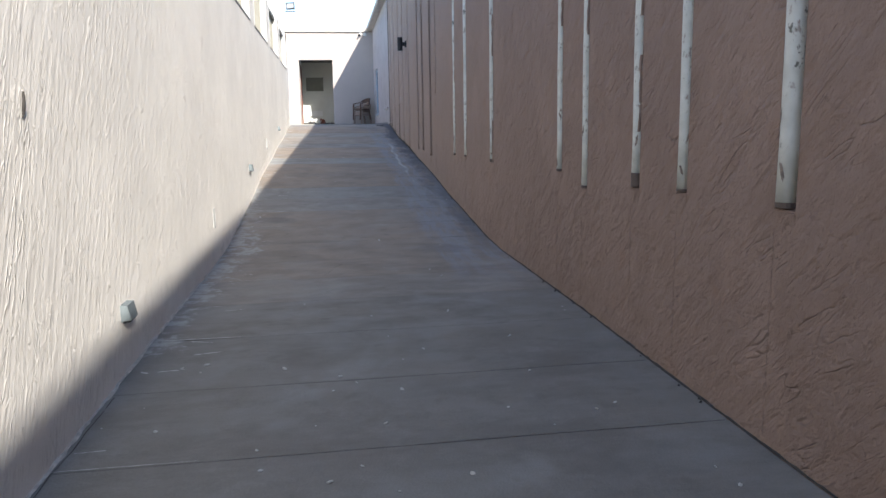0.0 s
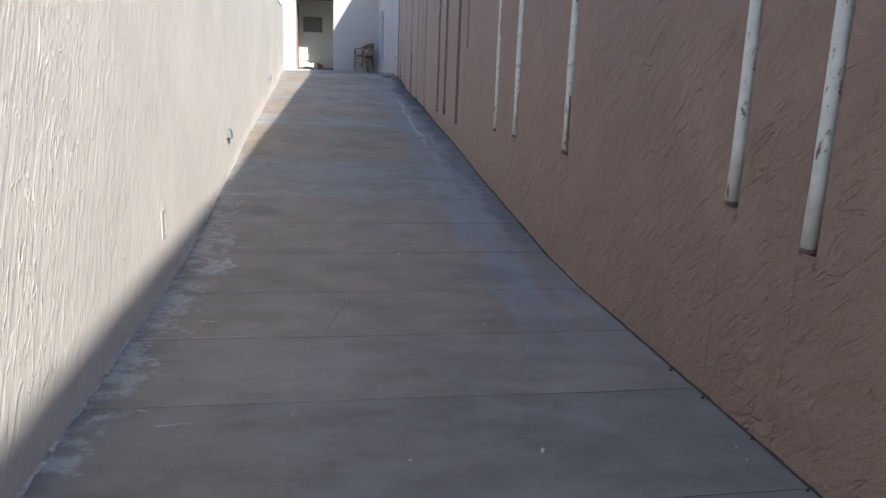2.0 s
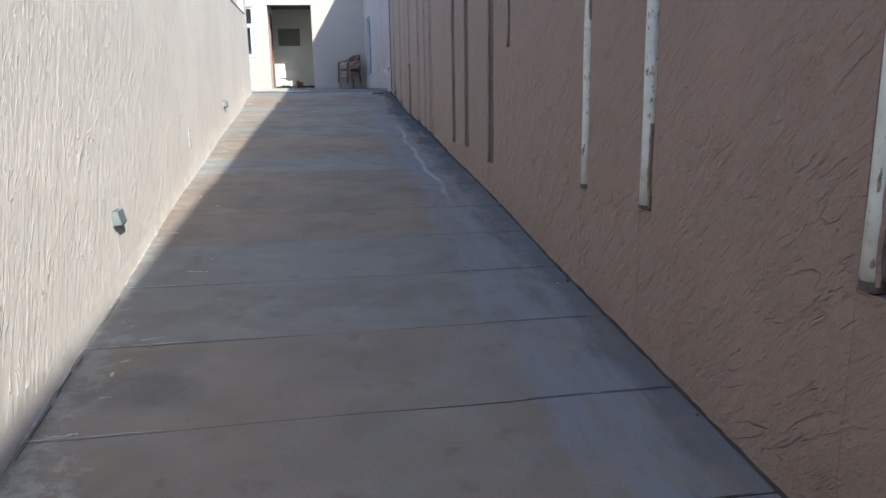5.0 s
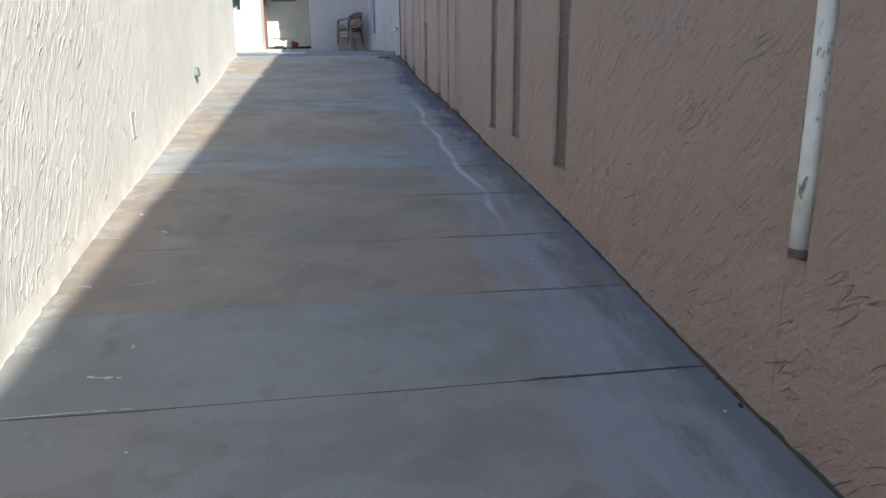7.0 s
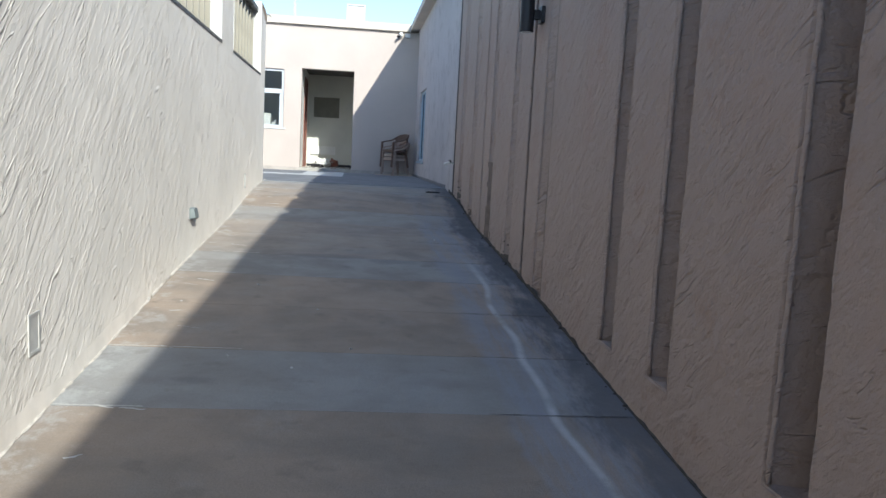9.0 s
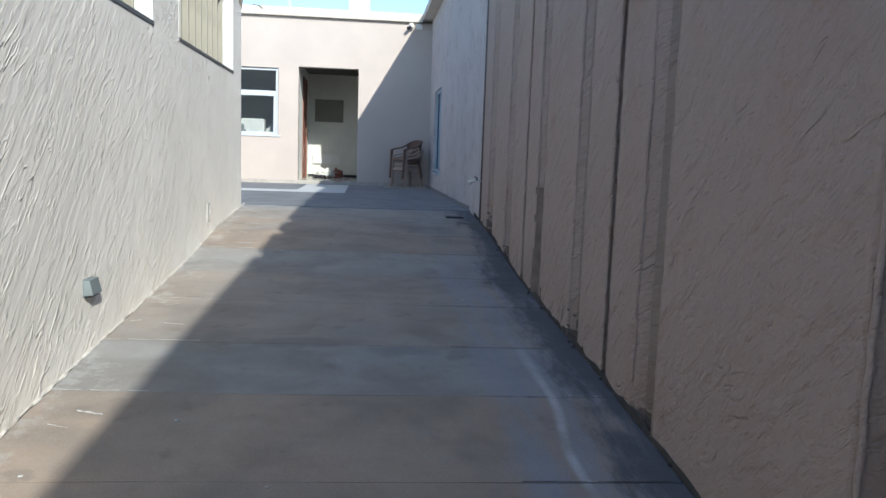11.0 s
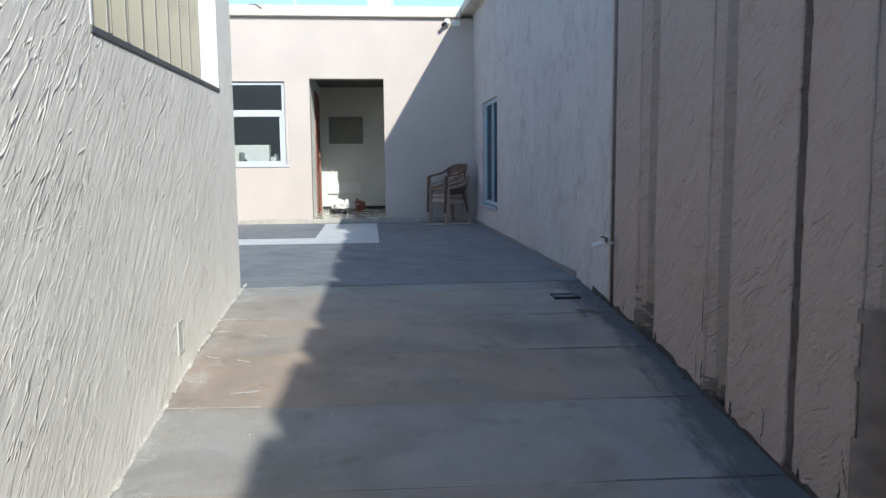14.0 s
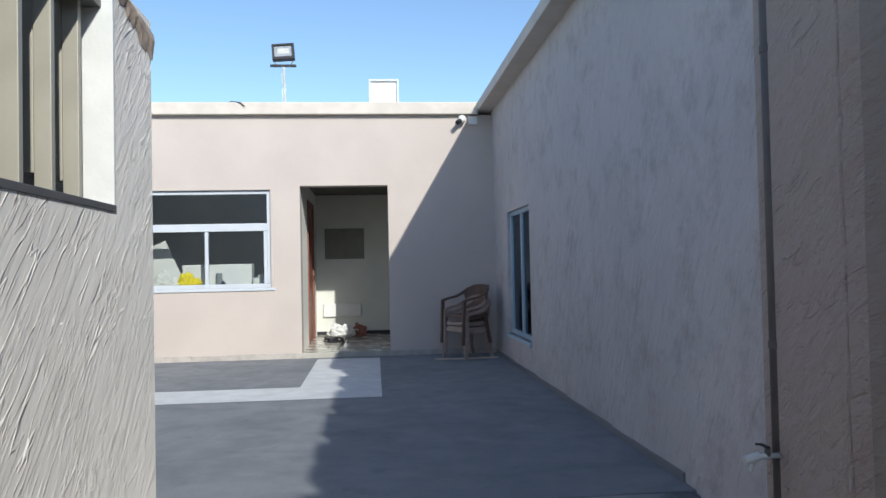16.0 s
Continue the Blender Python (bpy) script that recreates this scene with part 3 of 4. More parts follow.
DX0, DX1, DZ = -0.669, 0.477, 4.447
WX0, WX1, WZ0, WZ1 = -2.70, -1.05, 3.13, 4.40
TOPF = 5.37
TH = 0.22
bm = pierced((-9.8, WX0, WX1, DX0, DX1, XR + 0.004), (1.5, ZL, WZ0, WZ1, DZ, TOPF), {(1, 2), (3, 1), (3, 2), (3, 3)}, TH, lambda u, d, z: (u, YF + d, z))
wall_house = tagged(solid("wall_house", bm, M_FACADE), "pale pink painted house front, half in sun", "wall", kind="structure")
bm = B()
box(bm, (-9.8, YF - 0.085, TOPF), (XR - 0.19, YF + 0.35, 5.53), 0.012)
tagged(solid("trim_parapet", bm, M_TRIM), "painted parapet band along the flat roof", "parapet", kind="structure")
skirt_tiles(-4.4, DX0, 0.45, 0.075, lambda u, d, z: (u, YF - d, ZL + z), M_SKIRT_PALE)
skirt_tiles(DX1, XR - 0.01, 0.45, 0.07, lambda u, d, z: (u, YF - d, ZL + z), M_SKIRT_PALE)
bm = B()
box(bm, (-9.8, YF + TH, TOPF - 0.25), (XR + 0.35, 33.2, TOPF))
tagged(solid("ceiling", bm, M_ROOM), "plain white ceiling under the flat roof", "ceiling", kind="structure")
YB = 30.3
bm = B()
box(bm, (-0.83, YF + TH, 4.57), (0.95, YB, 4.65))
tagged(solid("ceiling_hall", bm, M_CEIL_SHADE), "low ceiling over the hall, its shade put into the colour", "ceiling", kind="structure")
bm = B()
box(bm, (-9.8, YB, 1.5), (-0.89, YB + 0.15, TOPF - 0.25))
tagged(solid("wall_back", bm, M_ROOM), "off-white back wall of the room", "wall", kind="structure")
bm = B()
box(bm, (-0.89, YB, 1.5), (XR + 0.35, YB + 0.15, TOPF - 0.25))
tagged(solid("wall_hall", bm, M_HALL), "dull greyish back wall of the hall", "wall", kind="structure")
bm = B()
box(bm, (-0.95, YF + TH, 1.5), (DX0, 28.75, TOPF - 0.25))
box(bm, (-0.95, 28.75, 4.36), (DX0, 29.75, TOPF - 0.25))
box(bm, (-0.95, 29.75, 1.5), (DX0, YB, TOPF - 0.25))
box(bm, (0.95, YF + TH, 1.5), (1.07, YB, TOPF - 0.25))
box(bm, (-5.0, YF + TH, 1.5), (-4.88, YB, TOPF - 0.25))
tagged(solid("wall_inner", bm, M_ROOM), "off-white partition walls inside the house", "wall", kind="structure")
bm = B()
box(bm, (-4.88, YF + TH, 1.5), (0.95, YB, ZL + 0.07))
box(bm, (DX0, YF - 0.02, ZL), (DX1, YF + TH, ZL + 0.07), 0.004)
tagged(solid("floor_inner", bm, M_FLOOR_IN), "polished brown floor inside the doorway", "floor", kind="structure")
bm = B()
box(bm, (-0.83, YB - 0.012, ZL + 0.07), (0.95, YB, ZL + 0.125))
tagged(solid("baseboard_inner", bm, M_BLACK), "dark skirting in the hall", "skirting", kind="structure")
# unseen walls, added to bounce light onto the house front and dim window reflections
bm = B()
box(bm, (-4.75, YE - 0.06, 0.3), (-4.45, YF, 5.53))
box(bm, (-9.8, YE - 0.3, 0.3), (XL - 0.28, YE - 0.06, 5.6))
tagged(solid("wall_yard", bm, M_CREAM), "unseen cream walls added beside the landing for bounced light and reflections", "wall", kind="structure")


# unseen wall, added so that the front window reflects no open horizon
bm = B()
box(bm, (XL - 0.28, Y0 - 0.3, 0.3), (XR + 0.35, Y0, 5.5))
tagged(solid("wall_rear", bm, M_RIGHT), "unseen wall added behind the ramp to keep the horizon out of reflections", "wall", kind="structure")


# ---- windows ----
def front_window():
    e = base("window_1", (WX0, YF, WZ0), "white aluminium window with sliding panes below a fixed light", "window", kind="structure")
    w, h = WX1 - WX0, WZ1 - WZ0
    y0, y1 = 0.03, 0.10
    for lo, hi in (((0, 0), (w, 0.055)), ((0, h - 0.05), (w, h)), ((0, 0.055), (0.05, h - 0.05)), ((w - 0.05, 0.055), (w, h - 0.05)), ((0.05, 0.74), (w - 0.05, 0.84))):
        bm = B()
        box(bm, (lo[0], y0, lo[1]), (hi[0], y1, hi[1]), 0.005)
        part("window_frame", bm, M_ALU, e)
    for x in (0.05, w / 2 - 0.02, w - 0.095):
        bm = B()
        box(bm, (x, y0 + 0.012, 0.055), (x + 0.045, y1 - 0.012, 0.74), 0.004)
        part("stile", bm, M_ALU, e)
    for x0, x1, z0, z1 in ((0.05, w - 0.05, 0.84, h - 0.05), (0.095, w / 2 - 0.02, 0.055, 0.74), (w / 2 + 0.025, w - 0.095, 0.055, 0.74)):
        bm = B()
        box(bm, (x0, 0.062, z0), (x1, 0.067, z1))
        p = part("pane", bm, M_GLASS, e)
        p.visible_shadow = False
    bm = B()
    box(bm, (-0.05, -0.02, -0.035), (w + 0.05, y0, 0), 0.006)
    part("window_sill", bm, M_ALU, e)
    bm = B()
    for lo, hi in (((-0.045, 0), (0, h + 0.03)), ((w, 0), (w + 0.03, h + 0.03)), ((0, h), (w, h + 0.03))):
        box(bm, (lo[0], -0.012, lo[1]), (hi[0], y0, hi[1]), 0.004)
    part("surround", bm, M_FACADE, e)


def side_window():
    ya, yb, za, zb = 25.52, 26.78, 2.55, 3.99
    e = base("window_2", (XR, ya, za), "pale blue framed window with dark blue glass", "window", kind="structure")
    w, h = yb - ya, zb - za
    x0, x1 = 0.04, 0.10
    for lo, hi in (((0, 0), (w, 0.05)), ((0, h - 0.05), (w, h)), ((0, 0.05), (0.05, h - 0.05)), ((w - 0.05, 0.05), (w, h - 0.05)), ((w / 2 - 0.03, 0.05), (w / 2 + 0.03, h - 0.05))):
        bm = B()
        box(bm, (x0, lo[0], lo[1]), (x1, hi[0], hi[1]), 0.005)
        part("window_frame", bm, M_ALU_BLUE, e)
    for a, b in ((0.05, w / 2 - 0.03), (w / 2 + 0.03, w - 0.05)):
        bm = B()
        box(bm, (0.066, a, 0.05), (0.072, b, h - 0.05))
        part("pane", bm, M_GLASS_BLUE, e)
    bm = B()
    box(bm, (-0.025, -0.03, -0.04), (x0, w + 0.03, 0), 0.006)
    part("window_sill", bm, M_ALU_BLUE, e)
    # black sheet added behind the panes in place of the dark room
    bm = B()
    box(bm, (0.30, 0, 0), (0.34, w, h))
    part("dark_room_sheet", bm, M_BLACK, e)


front_window()
side_window()


# ---- louvred openings in the left wall ----
def louvre_bay(a, b):
    e = base("louvre_screen", (XL, a, SILL), "olive metal louvre screen with white reveals in the wall opening", "louvre", "louvre screens along the wall")
    L, H = b - a, HEAD - SILL
    bm = B()
    box(bm, (-0.26, 0, 0.0), (0.006, L, 0.028), 0.003)
    part("bottom_rail", bm, M_STEEL, e)
    bm = B()
    box(bm, (-0.19, 0, H), (-0.04, L, H + 0.05), 0.003)
    part("top_rail", bm, M_STEEL, e)
    for y0, y1 in ((0.0, 0.02), (L - 0.02, L)):
        bm = B()
        box(bm, (-0.27, y0, 0.028), (0.004, y1, H if y0 == 0 else TOPL - SILL + 0.01), 0.002)
        part("reveal", bm, M_WHITE, e, "white painted reveal")
    n = 9
    fin = bmesh.new()
    box(fin, (-0.15, 0, 0.028), (-0.09, 0.03, H), 0.003)
    fin_me = mesh_of(fin, "fin")
    fin_me.materials.append(M_FIN)
    back = bmesh.new()
    box(back, (-0.25, 0, 0.115), (-0.155, 0.05, H), 0.003)
    back_me = mesh_of(back, "back_slat")
    back_me.materials.append(M_FIN)
    for i in range(n):
        y = 0.216 + i * 0.2414
        f = new("fin", fin_me)
        f.parent, f.location = e, (0, y, 0)
        s = new("back_slat", back_me)
        s.parent, s.location = e, (0, y + 0.01, 0)
    bm = B()
    box(bm, (-0.275, 0.02, 0.028), (-0.255, L - 0.02, H + 0.05))
    part("backing", bm, M_STEEL, e)


for a, b in OPENINGS:
    louvre_bay(a, b)


# ---- lamps and plates on the walls ----
def step_lamp(y, z):
    e = base("step_lamp", (XL, y, z), "small blue-grey hooded step lamp on the stucco wall", "lamp", "step lamps along the wall")

    def prism(prof, w):
        bm = B()
        a, b = ([bm.verts.new((p[0], v, p[1])) for p in prof] for v in (-w, w))
        bm.faces.new(a[::-1]), bm.faces.new(b)
        n = len(prof)
        for k in range(n):
            bm.faces.new((a[k], a[(k + 1) % n], b[(k + 1) % n], b[k]))
        bmesh.ops.recalc_face_normals(bm, faces=bm.faces)
        return bm

    bm = B()
    box(bm, (0, -0.064, -0.040), (0.006, 0.064, 0.047), 0.002)
    part("back_plate", bm, M_GREY, e)
    hood = part("hood", prism([(0.004, 0.045), (0.034, 0.044), (0.050, -0.030), (0.004, -0.034)], 0.062), M_GREY, e)
    part("lens", prism([(0.006, -0.033), (0.048, -0.0295), (0.042, -0.041), (0.006, -0.048)], 0.054), M_BLACK, hood)


def wall_plate(y, z):
    e = base("wall_plate", (XL, y, z), "white plastic cover plate with a grey inset on the wall", "plate", "cover plates along the wall")
    bm = B()
    for lo, hi in (((-0.055, -0.085), (-0.040, 0.085)), ((0.040, -0.085), (0.055, 0.085)), ((-0.040, -0.085), (0.040, -0.070)), ((-0.040, 0.070), (0.040, 0.085))):
        box(bm, (0, *lo), (0.006, *hi), 0.0015)
    part("frame", bm, M_PLATE, e)
    bm = B()
    box(bm, (0, -0.040, -0.070), (0.003, 0.040, 0.070))
    part("cover", bm, M_COVER, e, "grey inset cover")


for y, z in ((4.95, 1.205), (11.06, 1.607), (16.84, 2.112)):
    step_lamp(y, z)
for y, z in ((7.94, 1.322), (13.90, 1.865), (19.76, 2.262)):
    wall_plate(y, z)

e = base("wall_lamp", (XR, 16.37, 3.74), "black cylindrical up-down lamp on the stucco wall", "lamp")
bm = B()
box(bm, (-0.03, -0.05, -0.06), (0.0, 0.05, 0.06), 0.004)
part("bracket_plate", bm, M_BLACK, e)
bm = B()
box(bm, (-0.075, -0.02, -0.035), (-0.028, 0.02, 0.035), 0.004)
part("arm", bm, M_BLACK, e)
bm = B()
cyl(bm, (-0.125, 0, -0.13), (-0.125, 0, 0.13), 0.052, 24)
lamp_tube = part("tube", bm, M_BLACK, e, smooth=False)
bm = B()
cyl(bm, (-0.125, 0, -0.134), (-0.125, 0, -0.128), 0.042, 24)
part("lens", bm, M_LENS, lamp_tube)

# ---- downpipe, tap, drain ----
e = base("downpipe", (XR + 0.012, 20.84, ZL - 0.1), "weathered grey downpipe fixed to the wall", "pipe")
bm = B()
cyl(bm, (0, 0, 0), (0, 0, 3.31), 0.027, 20)
part("pipe", bm, M_PAINTED, e, smooth=True)
for h in (0.9, 2.1, 3.0):
    bm = B()
    cyl(bm, (0, 0, h), (0, 0, h + 0.03), 0.031, 20)
    part("clip", bm, M_PAINTED, e)

e = base("tap", (XR - 0.03, 20.80, 2.585), "metal garden tap with white plastic tied round its spout", "tap")
bm = B()
tube(bm, [(0.02, 0, 0), (-0.05, 0, 0), (-0.075, 0.005, -0.006), (-0.085, 0.006, -0.025)], 0.011, 12)
tap_body = part("body", bm, M_CHROME, e, "chrome body", smooth=True)
bm = B()
tube(bm, [(-0.03, 0, 0.0), (-0.03, 0, 0.03)], 0.012, 12)
spindle = part("spindle", bm, M_STEEL, e)
bm = B()
sweep(bm, [(-0.03, -0.01, 0.034), (-0.04, 0.03, 0.040), (-0.05, 0.05, 0.036)], 0.013, 0.008)
part("lever", bm, M_BLACK, spindle)
bm = B()
tube(bm, [(-0.06, 0.004, 0.0), (-0.09, 0.01, -0.008), (-0.12, 0.012, -0.02)], 0.018, 9)
tube(bm, [(-0.085, 0.012, -0.01), (-0.09, 0.012, -0.035), (-0.092, 0.016, -0.06)], 0.008, 7)
part("plastic_wrap", bm, M_WHITE, tap_body, "white plastic wrapped round the spout")

e = base("floor_drain", (1.63, 21.14, ramp_z(21.14, 1.63) + 0.004), "dark metal floor drain set in the concrete", "drain")
bm = B()
for lo, hi in (((-0.095, -0.08), (0.095, -0.062)), ((-0.095, 0.062), (0.095, 0.08)), ((-0.095, -0.062), (-0.078, 0.062)), ((0.078, -0.062), (0.095, 0.062))):
    box(bm, (*lo, -0.012), (*hi, 0.006), 0.002)
part("frame", bm, M_BLACK, e)
for k in range(6):
    bm = B()
    box(bm, (-0.078, -0.060 + 0.021 * k, -0.012), (0.078, -0.046 + 0.021 * k, 0.001))
    part("grate_bar", bm, M_SKIRT, e)


# ---- chairs ----
def chair(body):
    """A moulded plastic armchair that faces -y of its own frame."""
    e = base("plastic_chair", (0, 0, 0), "", "chair")
    bm = B()
    n = 8
    rows = []
    for j in range(n + 1):
        v = j / n
        y = -0.22 + 0.42 * v
        rows.append([(x, y, 0.42 - 0.03 * math.sin(math.pi * v) - 0.015 * (1 - (2 * u - 1) ** 2) - (0.02 if j == 0 else 0)) for u in [k / 8 for k in range(9)] for x in [(-0.22 + 0.44 * u) * (1 - 0.1 * v)]])
    for off in (0, -0.012):
        g = [[bm.verts.new((x, y, z + off)) for x, y, z in r] for r in rows]
        for r0, r1 in zip(g, g[1:]):
            for k in range(8):
                bm.faces.new((r0[k], r0[k + 1], r1[k + 1], r1[k]))
    part("seat", bm, body, e, smooth=True)
    bm = B()
    sweep(bm, [(-0.21, -0.225, 0.395), (0.21, -0.225, 0.395)], 0.014, 0.045)
    part("seat_apron", bm, body, e)
    # one rail runs from arm to arm over the top of the back
    half = [Vector(p) for p in ((0.262, -0.225, 0.600), (0.273, -0.120, 0.628), (0.277, 0.010, 0.645), (0.270, 0.110, 0.685), (0.240, 0.200, 0.750), (0.150, 0.268, 0.795), (0.0, 0.292, 0.805))]

    def rail(u):
        """The rail from the middle of the back (0) to the front of an arm (6)."""
        k = min(int(abs(u)), 5)
        p = half[6 - k].lerp(half[5 - k], abs(u) - k)
        return Vector((p.x * (1 if u >= 0 else -1), p.y, p.z))

    bm = B()
    g = {}
    for i in range(15):
        head = rail((i - 7) / 7 * 2.7)
        foot = Vector((head.x * 0.78, 0.185 - 0.05 * (head.x / 0.27) ** 2, 0.405))
        for j in range(7):
            v = j / 6
            p = foot.lerp(head, v) + Vector((0, 0.03 * math.sin(math.pi * v), 0))
            out = Vector((p.x * 0.8, 0.2, 0)).normalized() * 0.006
            g[i, j, 0], g[i, j, 1] = bm.verts.new(p - out), bm.verts.new(p + out)
    for i in range(14):
        for j in range(6):
            for d in (0, 1):
                bm.faces.new((g[i, j, d], g[i + 1, j, d], g[i + 1, j + 1, d], g[i, j + 1, d]))
    part("backrest", bm, body, e, smooth=True)
    bm = B()
    sweep(bm, [rail(-3 + k / 3) for k in range(19)], 0.046, 0.030)
    part("top_rail", bm, body, e)
    for s in (-1, 1):
        bm = B()
        sweep(bm, [rail(s * (2.9 + k * 0.31)) for k in range(11)], 0.056, 0.028)
        part("armrest", bm, body, e)
        bm = B()
        sweep(bm, [(s * 0.262, -0.222, 0.605), (s * 0.262, -0.226, 0.42), (s * 0.258, -0.236, 0.2), (s * 0.255, -0.248, 0.0)], 0.052, 0.028, up=(1, 0, 0))
        part("leg", bm, body, e)
        bm = B()
        sweep(bm, [(s * 0.20, 0.17, 0.42), (s * 0.215, 0.205, 0.2), (s * 0.225, 0.24, 0.0)], 0.046, 0.030, up=(1, 0, 0))
        part("leg", bm, body, e)
        bm = B()
        sweep(bm, [(s * 0.235, -0.215, 0.385), (s * 0.225, 0.0, 0.378), (s * 0.205, 0.18, 0.385)], 0.014, 0.05)
        part("seat_apron", bm, body, e)
    return e


CHAIRS = "plastic chairs stacked in the corner"
first = tagged(chair(M_CHAIR), "dusty beige-brown plastic armchair stacked in the corner of the landing", group=CHAIRS)
CX, CY, CR = 1.455, 27.34, -60
first.matrix_basis = pose(CX, CY, ZL, 0, 0, CR) @ Matrix.Scale(0.9, 4)
for k in range(1, 3):
    copy_thing(first, pose(CX - 0.006 * k, CY - 0.004 * k, ZL + 0.06 * k, 0, 0, CR + 0.8 * k) @ Matrix.Scale(0.9, 4))
top = tagged(chair(M_TAUPE), "brown plastic armchair on top of the stack", group=CHAIRS)
top.matrix_basis = pose(CX - 0.022, CY - 0.014, ZL + 0.18, 0, 0, CR - 1.5) @ Matrix.Scale(0.9, 4)
bm = B()
sweep(bm, [(1.0, 27.13, ZL + 0.012), (1.45, 27.10, ZL + 0.012), (1.80, 27.14, ZL + 0.012)], 0.022, 0.02)
tagged(solid("stick", bm, M_BEIGE), "pale wooden stick lying on the landing floor", "stick")

# ---- house front fittings ----
e = base("security_camera", (1.47, YF, 5.30), "white dome security camera under the parapet", "camera")
bm = B()
cyl(bm, (0, 0, 0.0), (0, -0.05, 0.0), 0.045, 20)
part("mount", bm, M_WHITE, e)
bm = B()
bmesh.ops.create_uvsphere(bm, u_segments=20, v_segments=12, radius=0.055, matrix=Matrix.Translation((0, -0.08, 0)))
dome = part("dome", bm, M_WHITE, e, smooth=True)
bm = B()
cyl(bm, (-0.03, -0.11, -0.03), (-0.07, -0.17, -0.06), 0.03, 18)
part("lens", bm, M_BLACK, dome)
bm = B()
box(bm, (1.56, YF - 0.05, 5.24), (1.68, YF, 5.34), 0.006)
tagged(solid("junction_box", bm, M_WHITE), "white plastic junction box on the house front", "box")

e = base("flood_light", (-0.87, YF + 0.16, 5.53), "black flood light on a pole above the parapet", "lamp")
bm = B()
cyl(bm, (0.02, 0, 0), (0.0, 0, 0.53), 0.013, 14)
part("pole", bm, M_PLATE, e)
bm = B()
box(bm, (-0.17, -0.02, 0.52), (0.17, 0.02, 0.55), 0.003)
part("crossbar", bm, M_BLACK, e)
bm = B()
for s in (-1, 1):
    sweep(bm, [(s * 0.10, 0, 0.55), (s * 0.125, 0, 0.60), (s * 0.13, 0, 0.70)], 0.012, 0.006, up=(0, 1, 0))
part("yoke", bm, M_STEEL, e)
bm = B()
tilt = Matrix.Translation((0, 0, 0.72)) @ pose(0, 0, 0, -12, -4, 0)
for lo, hi in (((-0.145, -0.11), (0.145, -0.075)), ((-0.145, 0.085), (0.145, 0.11)), ((-0.145, -0.075), (-0.115, 0.085)), ((0.115, -0.075), (0.145, 0.085))):
    box(bm, (lo[0], -0.03, lo[1]), (hi[0], 0.03, hi[1]), 0, tilt)
box(bm, (-0.145, 0.03, -0.11), (0.145, 0.055, 0.11), 0, tilt)
housing = part("housing", bm, M_BLACK, e)
bm = B()
box(bm, (-0.115, -0.008, -0.075), (0.115, 0.02, 0.085), 0, tilt)
part("lens", bm, M_ALU_GREY, housing, "grey glass lens")
bm = B()
box(bm, (-0.075, -0.013, -0.03), (0.075, -0.008, 0.045), 0.002, tilt)
part("diode_plate", bm, M_PLATE, housing)
bm = B()
for k in range(2):
    sweep(bm, [(0.03 * math.sin(i * 1.9 + k * 2), 0.02 * math.cos(i * 1.4), 0.02 + i * 0.065) for i in range(9)], 0.008, 0.008, up=(0, 1, 0))
part("cable", bm, M_WHITE, e)

e = base("roof_cabinet", (0.46, YF + 0.75, TOPF), "white metal cabinet on the flat roof", "cabinet")
bm = B()
box(bm, (-0.195, -0.12, 0), (0.195, 0.25, 0.615), 0.01)
part("body", bm, M_WHITE, e)
bm = B()
for lo, hi in (((-0.21, 0.0), (-0.18, 0.635)), ((0.18, 0.0), (0.21, 0.635)), ((-0.18, 0.605), (0.18, 0.635))):
    box(bm, (lo[0], -0.15, lo[1]), (hi[0], -0.118, hi[1]), 0.004)
part("frame", bm, M_ALU, e)
bm = B()
sweep(bm, [(-1.62, YF + 0.05, 5.535), (-1.50, YF - 0.06, 5.54), (-1.40, YF - 0.095, 5.52), (-1.34, YF - 0.098, 5.47)], 0.012, 0.012)
tagged(solid("cable", bm, M_BLACK), "loose black cable end hanging over the parapet", "cable")

# ---- inside the doorway ----
e = base("door_1", (DX0, 28.75, ZL + 0.07), "brown wooden door in the side wall of the hall", "door", kind="structure")
for lo, hi in (((0.0, 0.0), (0.06, 2.085)), ((0.94, 0.0), (1.0, 2.085)), ((0.06, 2.02), (0.94, 2.085))):
    bm = B()
    box(bm, (-0.06, lo[0], lo[1]), (0.018, hi[0], hi[1]), 0.004)
    part("door_frame", bm, M_DOOR, e)
bm = B()
box(bm, (-0.05, 0.062, 0.004), (-0.01, 0.938, 2.018), 0.004)
leaf = part("door_leaf", bm, M_DOOR, e)
bm = B()
cyl(bm, (-0.01, 0.86, 1.0), (0.055, 0.86, 1.0), 0.010, 12)
cyl(bm, (0.052, 0.87, 1.0), (0.048, 0.75, 1.0), 0.009, 12)
part("door_handle", bm, M_STEEL, leaf, "dark metal lever handle")
e = base("notice_board", (-0.20, YB - 0.012, 3.765), "dark grey notice board on the hall wall", "board")
bm = B()
box(bm, (-0.30, -0.02, -0.23), (0.30, 0.012, 0.23), 0.004)
part("panel", bm, M_BOARD, e)
bm = B()
for lo, hi in (((-0.32, -0.25), (0.32, -0.23)), ((-0.32, 0.23), (0.32, 0.25)), ((-0.32, -0.23), (-0.30, 0.23)), ((0.30, -0.23), (0.32, 0.23))):
    box(bm, (lo[0], -0.026, lo[1]), (hi[0], 0.012, hi[1]))
part("frame", bm, M_BOARD, e)
bm = B()
box(bm, (-0.56, YB - 0.05, 2.57), (0.05, YB, 2.78), 0.006)
tagged(solid("wall_panel", bm, M_WHITE), "low white panel fixed to the hall wall", "panel")


